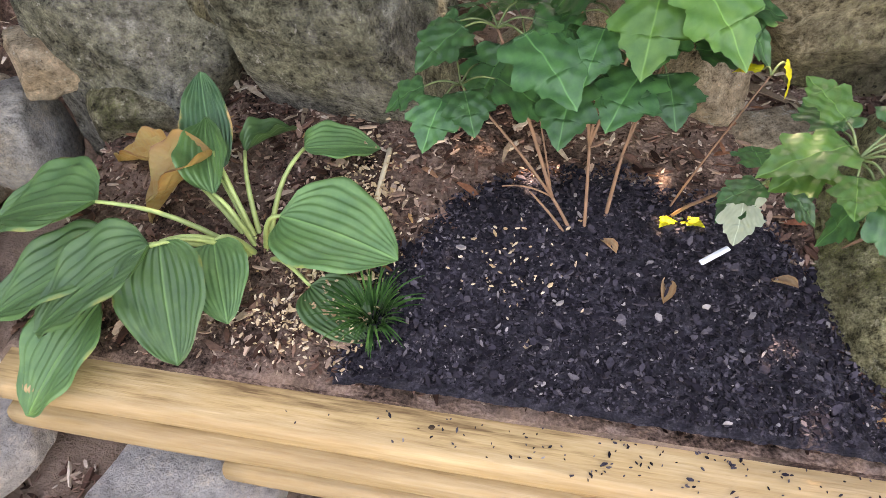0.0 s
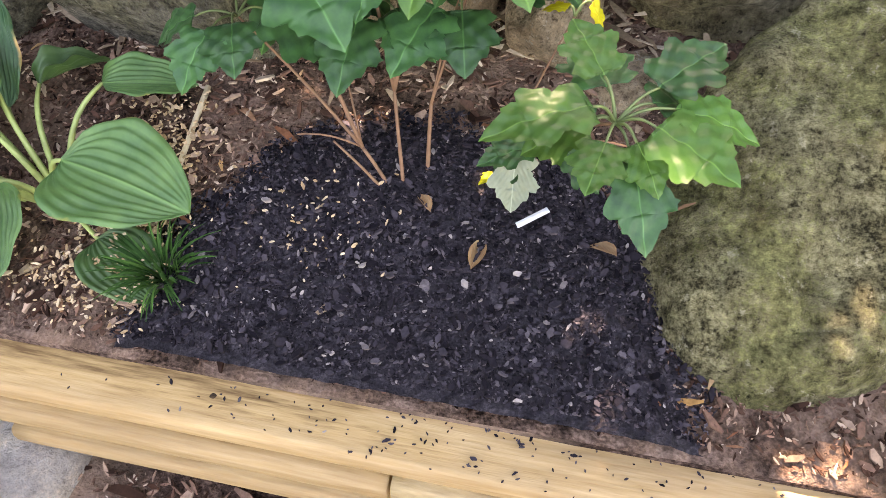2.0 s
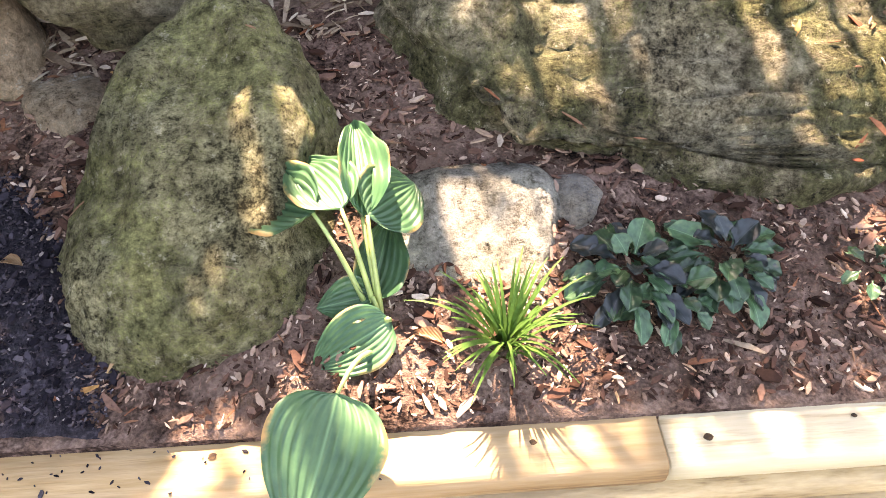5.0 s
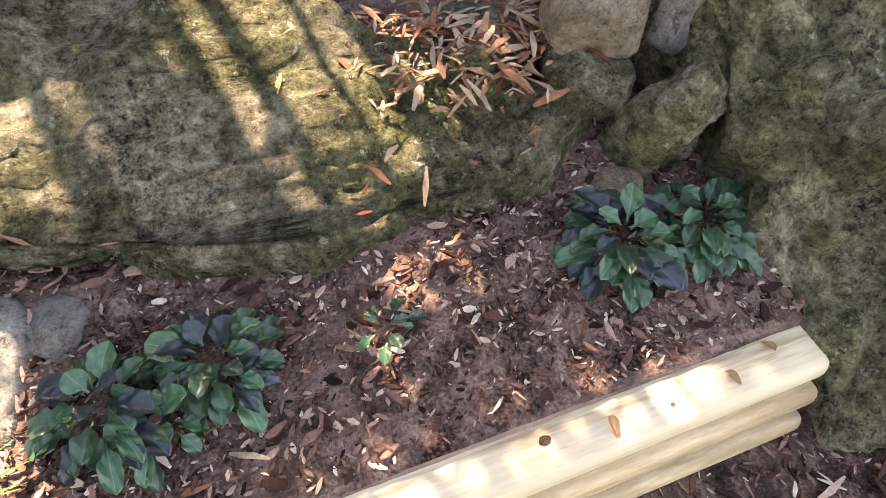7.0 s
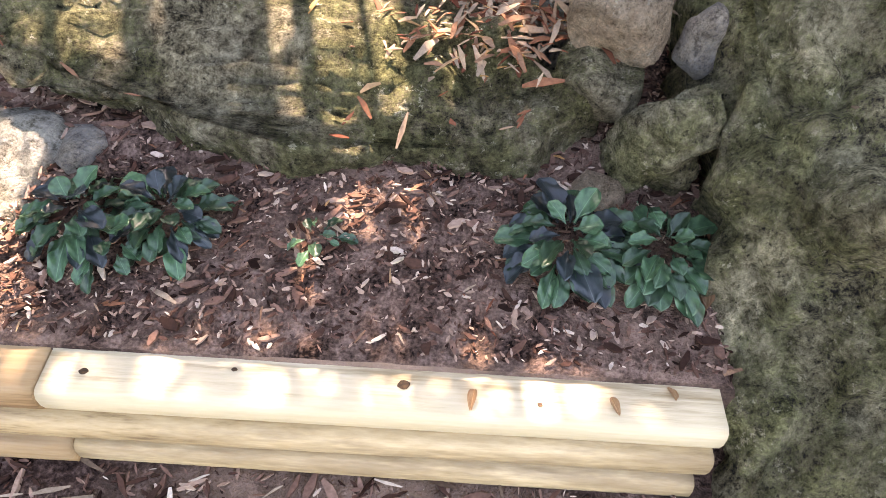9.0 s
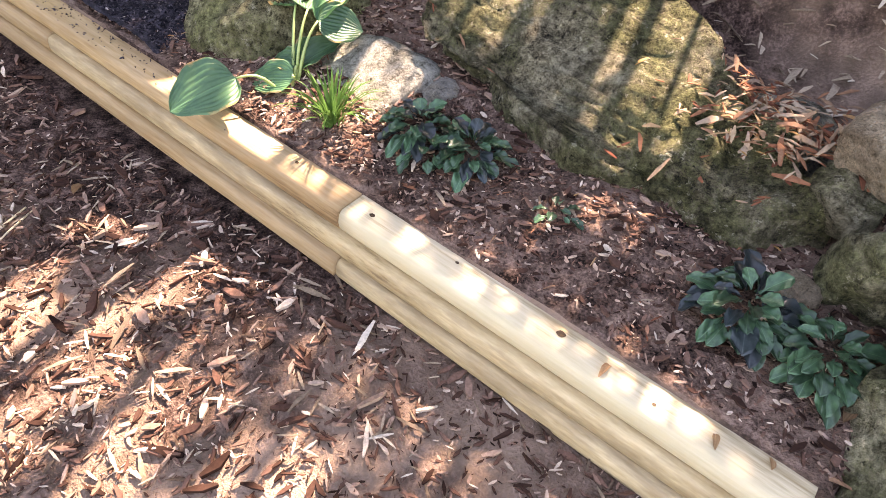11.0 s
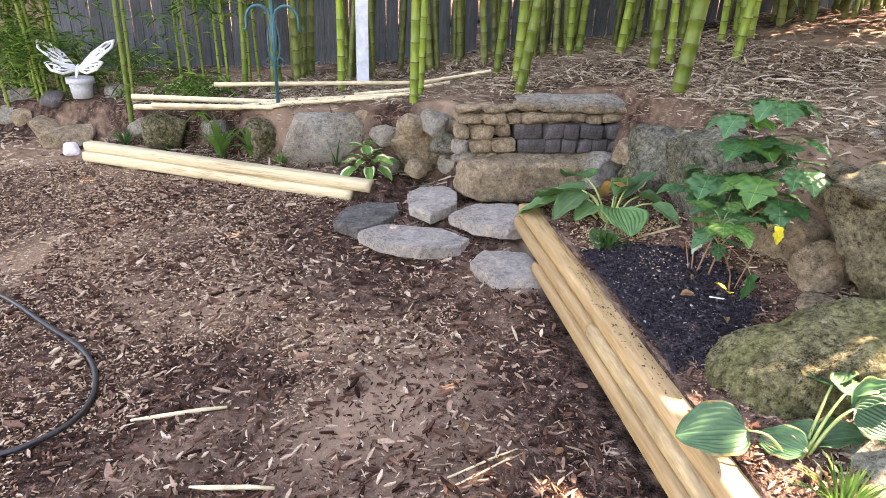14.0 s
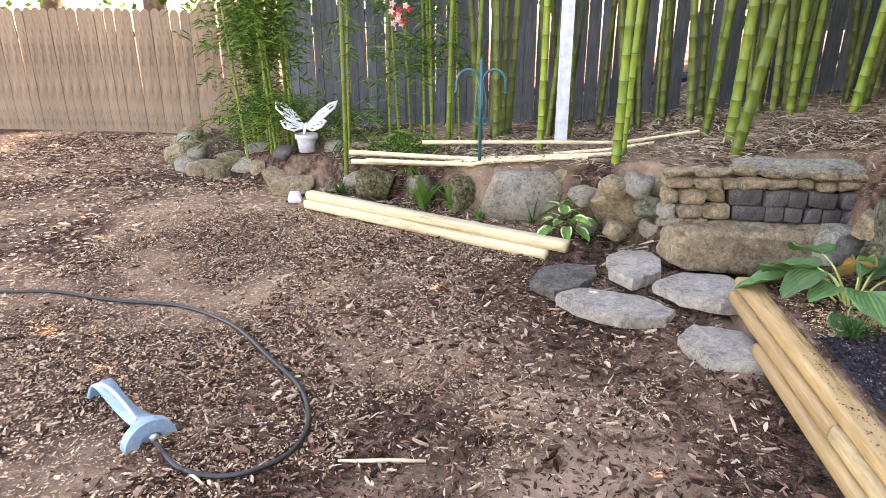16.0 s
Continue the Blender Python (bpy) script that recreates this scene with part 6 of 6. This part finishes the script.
path = smooth_path(HP)
cut = len(path) - 14
bm = bmesh.new()
tube(bm, [over(x, y, 0.016) for x, y in path[:cut + 1]], 0.0125, 10)
part("tube", bm, M_HOSE, hose)
bm = bmesh.new()
tube(bm, [over(x, y, 0.016 + 0.04 * max(0, (i - 8) / 6)) for i, (x, y) in enumerate(path[cut:])], 0.0125, 10)
part("tube_end", bm, M_HOSE, hose)
bm = bmesh.new()
e0, e1 = Vector(over(*path[-3], 0.045)), Vector(over(*path[-1], 0.056))
tube(bm, [e0, e0.lerp(e1, 0.3), e0.lerp(e1, 0.35), e1], [0.015, 0.015, 0.018, 0.018], 10)
part("coupling", bm, M_HOSEG, hose)

spr = tagged(new("lawn_sprinkler"), "blue-grey plastic oscillating sprinkler with a curved foot, lying on mulch", "sprinkler")
spr.matrix_world = pose(0.02, -2.35, land1(0.02, -2.35), 0, 0, 0)
axis = Vector((-0.3, -0.45, 0)).normalized()
side = Vector((axis.y, -axis.x, 0))


def strip_part(name, centre_pts, half_w, thick, mat):
    """A bent plastic band along points, wide across side."""
    bm = bmesh.new()
    rows = []
    n = len(centre_pts)
    for i, p in enumerate(centre_pts):
        p = Vector(p)
        d = (Vector(centre_pts[min(i + 1, n - 1)]) - Vector(centre_pts[max(i - 1, 0)])).normalized()
        nn = d.cross(side).normalized()
        w = half_w[i]
        rows.append([bm.verts.new(p + side * w * a + nn * thick * b) for a, b in ((-1, -.5), (-.85, .5), (.85, .5), (1, -.5))])
    for a, b in zip(rows, rows[1:]):
        for k in range(4):
            bm.faces.new((a[k], a[(k + 1) % 4], b[(k + 1) % 4], b[k]))
    bm.faces.new(rows[0][::-1])
    bm.faces.new(rows[-1])
    bmesh.ops.recalc_face_normals(bm, faces=bm.faces)
    return part(name, bm, mat, spr)


band = [axis * s + Vector((0, 0, z)) for s, z in ((0.0, 0.0), (0.01, 0.05), (0.05, 0.085), (0.12, 0.07), (0.22, 0.07), (0.32, 0.09), (0.40, 0.115), (0.46, 0.115), (0.50, 0.08), (0.53, 0.03), (0.54, 0.0))]
strip_part("frame", band, [0.06, 0.058, 0.052, 0.046, 0.042, 0.042, 0.044, 0.046, 0.046, 0.05, 0.05], 0.012, M_PLAST)
bm = bmesh.new()
_rows = []
for a in np.linspace(-0.12, math.pi + 0.12, 20):
    c, q = math.cos(a), max(0.0, math.sin(a))
    _rows.append([bm.verts.new(axis * (-0.02 + dx) + side * (rr * c) + Vector((0, 0, rr * q * 0.95))) for rr, dx in ((0.055, 0.0), (0.115, 0.0), (0.118, 0.045), (0.055, 0.045))])
for a, b in zip(_rows, _rows[1:]):
    for k in range(4):
        bm.faces.new((a[k], a[(k + 1) % 4], b[(k + 1) % 4], b[k]))
bm.faces.new(_rows[0])
bm.faces.new(_rows[-1][::-1])
bmesh.ops.recalc_face_normals(bm, faces=bm.faces)
part("foot_arch", bm, M_PLAST, spr, smooth=False)
bm = bmesh.new()
tube(bm, [axis * (0.07 + 0.36 * s) + side * -0.015 + Vector((0, 0, 0.09 + 0.055 * math.sin(s * 2.4))) for s in np.linspace(0, 1, 9)], 0.008, 8)
part("spray_bar", bm, plain("pale plastic tube", (0.6, 0.64, 0.68), 0.4), spr)
bm = bmesh.new()
tube(bm, [axis * 0.02 + side * 0.05 + Vector((0, 0, z)) for z in (0.04, 0.055, 0.07)], [0.012, 0.014, 0.01], 8)
part("dial", bm, M_YEL, spr)

# ---- sticks and small scraps ----
STICKS = [((0.05, -1.49), (0.03, -1.12), .011), ((0.47, -1.18), (0.51, -0.89), .010), ((0.12, -2.2), (0.26, -1.98), .009), ((0.62, -0.36), (0.5, -0.02), .005), ((0.66, -0.33), (0.52, 0.0), .004), ((-0.45, -0.35), (-0.62, -0.28), .004), ((0.85, -1.3), (0.72, -0.95), .008)]
for a, b, r in STICKS:
    bm = bmesh.new()
    a3, b3 = Vector(over(*a, r)), Vector(over(*b, r))
    tube(bm, [a3, a3.lerp(b3, 0.3) + Vector((0.004, 0, 0.002)), a3.lerp(b3, 0.7) + Vector((-0.003, 0, 0.001)), b3], [r * 0.5, r, r * 0.9, r * 0.6], 7)
    tagged(part("stick", bm, M_CANE), "pale split bamboo stick lying on mulch", "stick", "loose sticks")
bm = bmesh.new()
tube(bm, [(-0.40, 0.80, land1(-.4, .8)), (-0.396, 0.93, 0.45), (-0.392, 1.0, 0.47)], 0.006, 6)
tagged(part("stick", bm, M_CANE), "thin pale bamboo stake leaning in the bed", "stick")
bm = bmesh.new()
bmesh.ops.create_cube(bm, size=1, matrix=Matrix.Diagonal((0.012, 0.06, 0.002, 1)))
bmesh.ops.bevel(bm, geom=list(bm.edges), offset=0.001, segments=1, affect="EDGES")
tg = part("plant_tag", bm, M_WHITE)
tg.matrix_world = pose(0.275, 0.80, float(black_z(np.array([.275]), np.array([.8]))[0]) + 0.022, 14, 0, -58)
tagged(tg, "white plastic plant tag stuck in black potting soil", "plant tag")
FL = with_mat(leaf_mesh("dead_leaf", oval, 0.5, 0.15, 0.02, 8, 6), leaf_mat("dead leaf", (0.27, 0.13, 0.06), (0.40, 0.27, 0.14), None, 0.7, 0.1, 5))


def dead_leaf(p, ang, L, label, w=0.4):
    ob = new("dead_leaf", FL)
    ob.matrix_world = pose(*p, 0, 8, ang) @ Matrix.Diagonal((L * w, L, L, 1))
    return tagged(ob, label, "fallen leaf", "single fallen leaves")


for x, y, ang, L, zz in ((.186, .70, -10, .07, None), (.42, .76, 70, .05, None), (2.42, .44, 200, .035, 1), (2.19, .44, 170, .04, 1), (2.53, .44, 20, .03, 1), (.1, .79, 40, .05, None), (1.12, .6, 60, .06, None), (2.6, .6, 10, .08, None), (.56, .1, 30, .06, None), (-.3, -.9, 30, .05, None), (0.4, -.2, 80, .07, None)):
    z = top_z(x) + 0.004 if zz else max(land1(x, y), 0 if y < .4 else float(black_z(np.array([x]), np.array([y]))[0])) + 0.012 if y > .4 else land1(x, y) + 0.012
    dead_leaf((x, y, z), ang, L, "curled brown fallen leaf")

# ---- beyond the fence ----


def tree(x, y, h, r, seed):
    rng = random.Random(seed)
    root = tagged(new("tree"), "leafy tree standing beyond the fence", "tree", "trees beyond the fence")
    z0 = land1(x, y) - 0.2
    root.matrix_world = pose(x, y, z0)
    bm = bmesh.new()
    tube(bm, [(0, 0, 0), (0.05, 0, h * 0.3), (0, 0.1, h * 0.6), (0.1, 0, h)], [r, r * 0.8, r * 0.55, r * 0.15], 10)
    for k in range(8):
        a, z = k * 2.4, h * rng.uniform(0.3, 0.8)
        d = Vector((math.cos(a), math.sin(a), rng.uniform(0.3, 0.8)))
        tube(bm, [(0, 0, z), tuple(Vector((0, 0, z)) + d * h * 0.14), tuple(Vector((0, 0, z)) + d * h * 0.3 + Vector((0, 0, 0.2)))], [r * 0.4, r * 0.25, r * 0.06], 7)
    part("trunk", bm, M_TRUNK, root)
    g = np.random.default_rng(seed)
    n = 5000
    cl = g.normal(0, 1, (70, 3)) * np.array([h * 0.2, h * 0.2, h * 0.2]) + np.array([0, 0, h * 0.68])
    c = cl[g.integers(0, 70, n)] + g.normal(0, h * 0.045, (n, 3))
    d = g.normal(size=(n, 3))
    d /= np.linalg.norm(d, axis=1)[:, None]
    s = np.cross(d, g.normal(size=(n, 3)))
    s /= np.linalg.norm(s, axis=1)[:, None]
    L, W = g.uniform(0.12, 0.24, n)[:, None], g.uniform(0.05, 0.1, n)[:, None]
    v = np.stack([c, c + d * L * 0.5 + s * W, c + d * L, c + d * L * 0.5 - s * W], 1).reshape(-1, 3)
    mesh_part("crown", from_arrays("crown", v, (np.arange(n)[:, None] * 4 + np.arange(4)).tolist()), M_BLEAF, root, smooth=False)


for i, (x, y, h, r) in enumerate([(-12.0, -9.0, 9, .3), (-14, -13, 10, .35), (-11, -5.5, 8, .25), (-12, -1, 9, .3), (-11, 4, 9, .3)]):
    tree(x, y, h, r, i + 1)
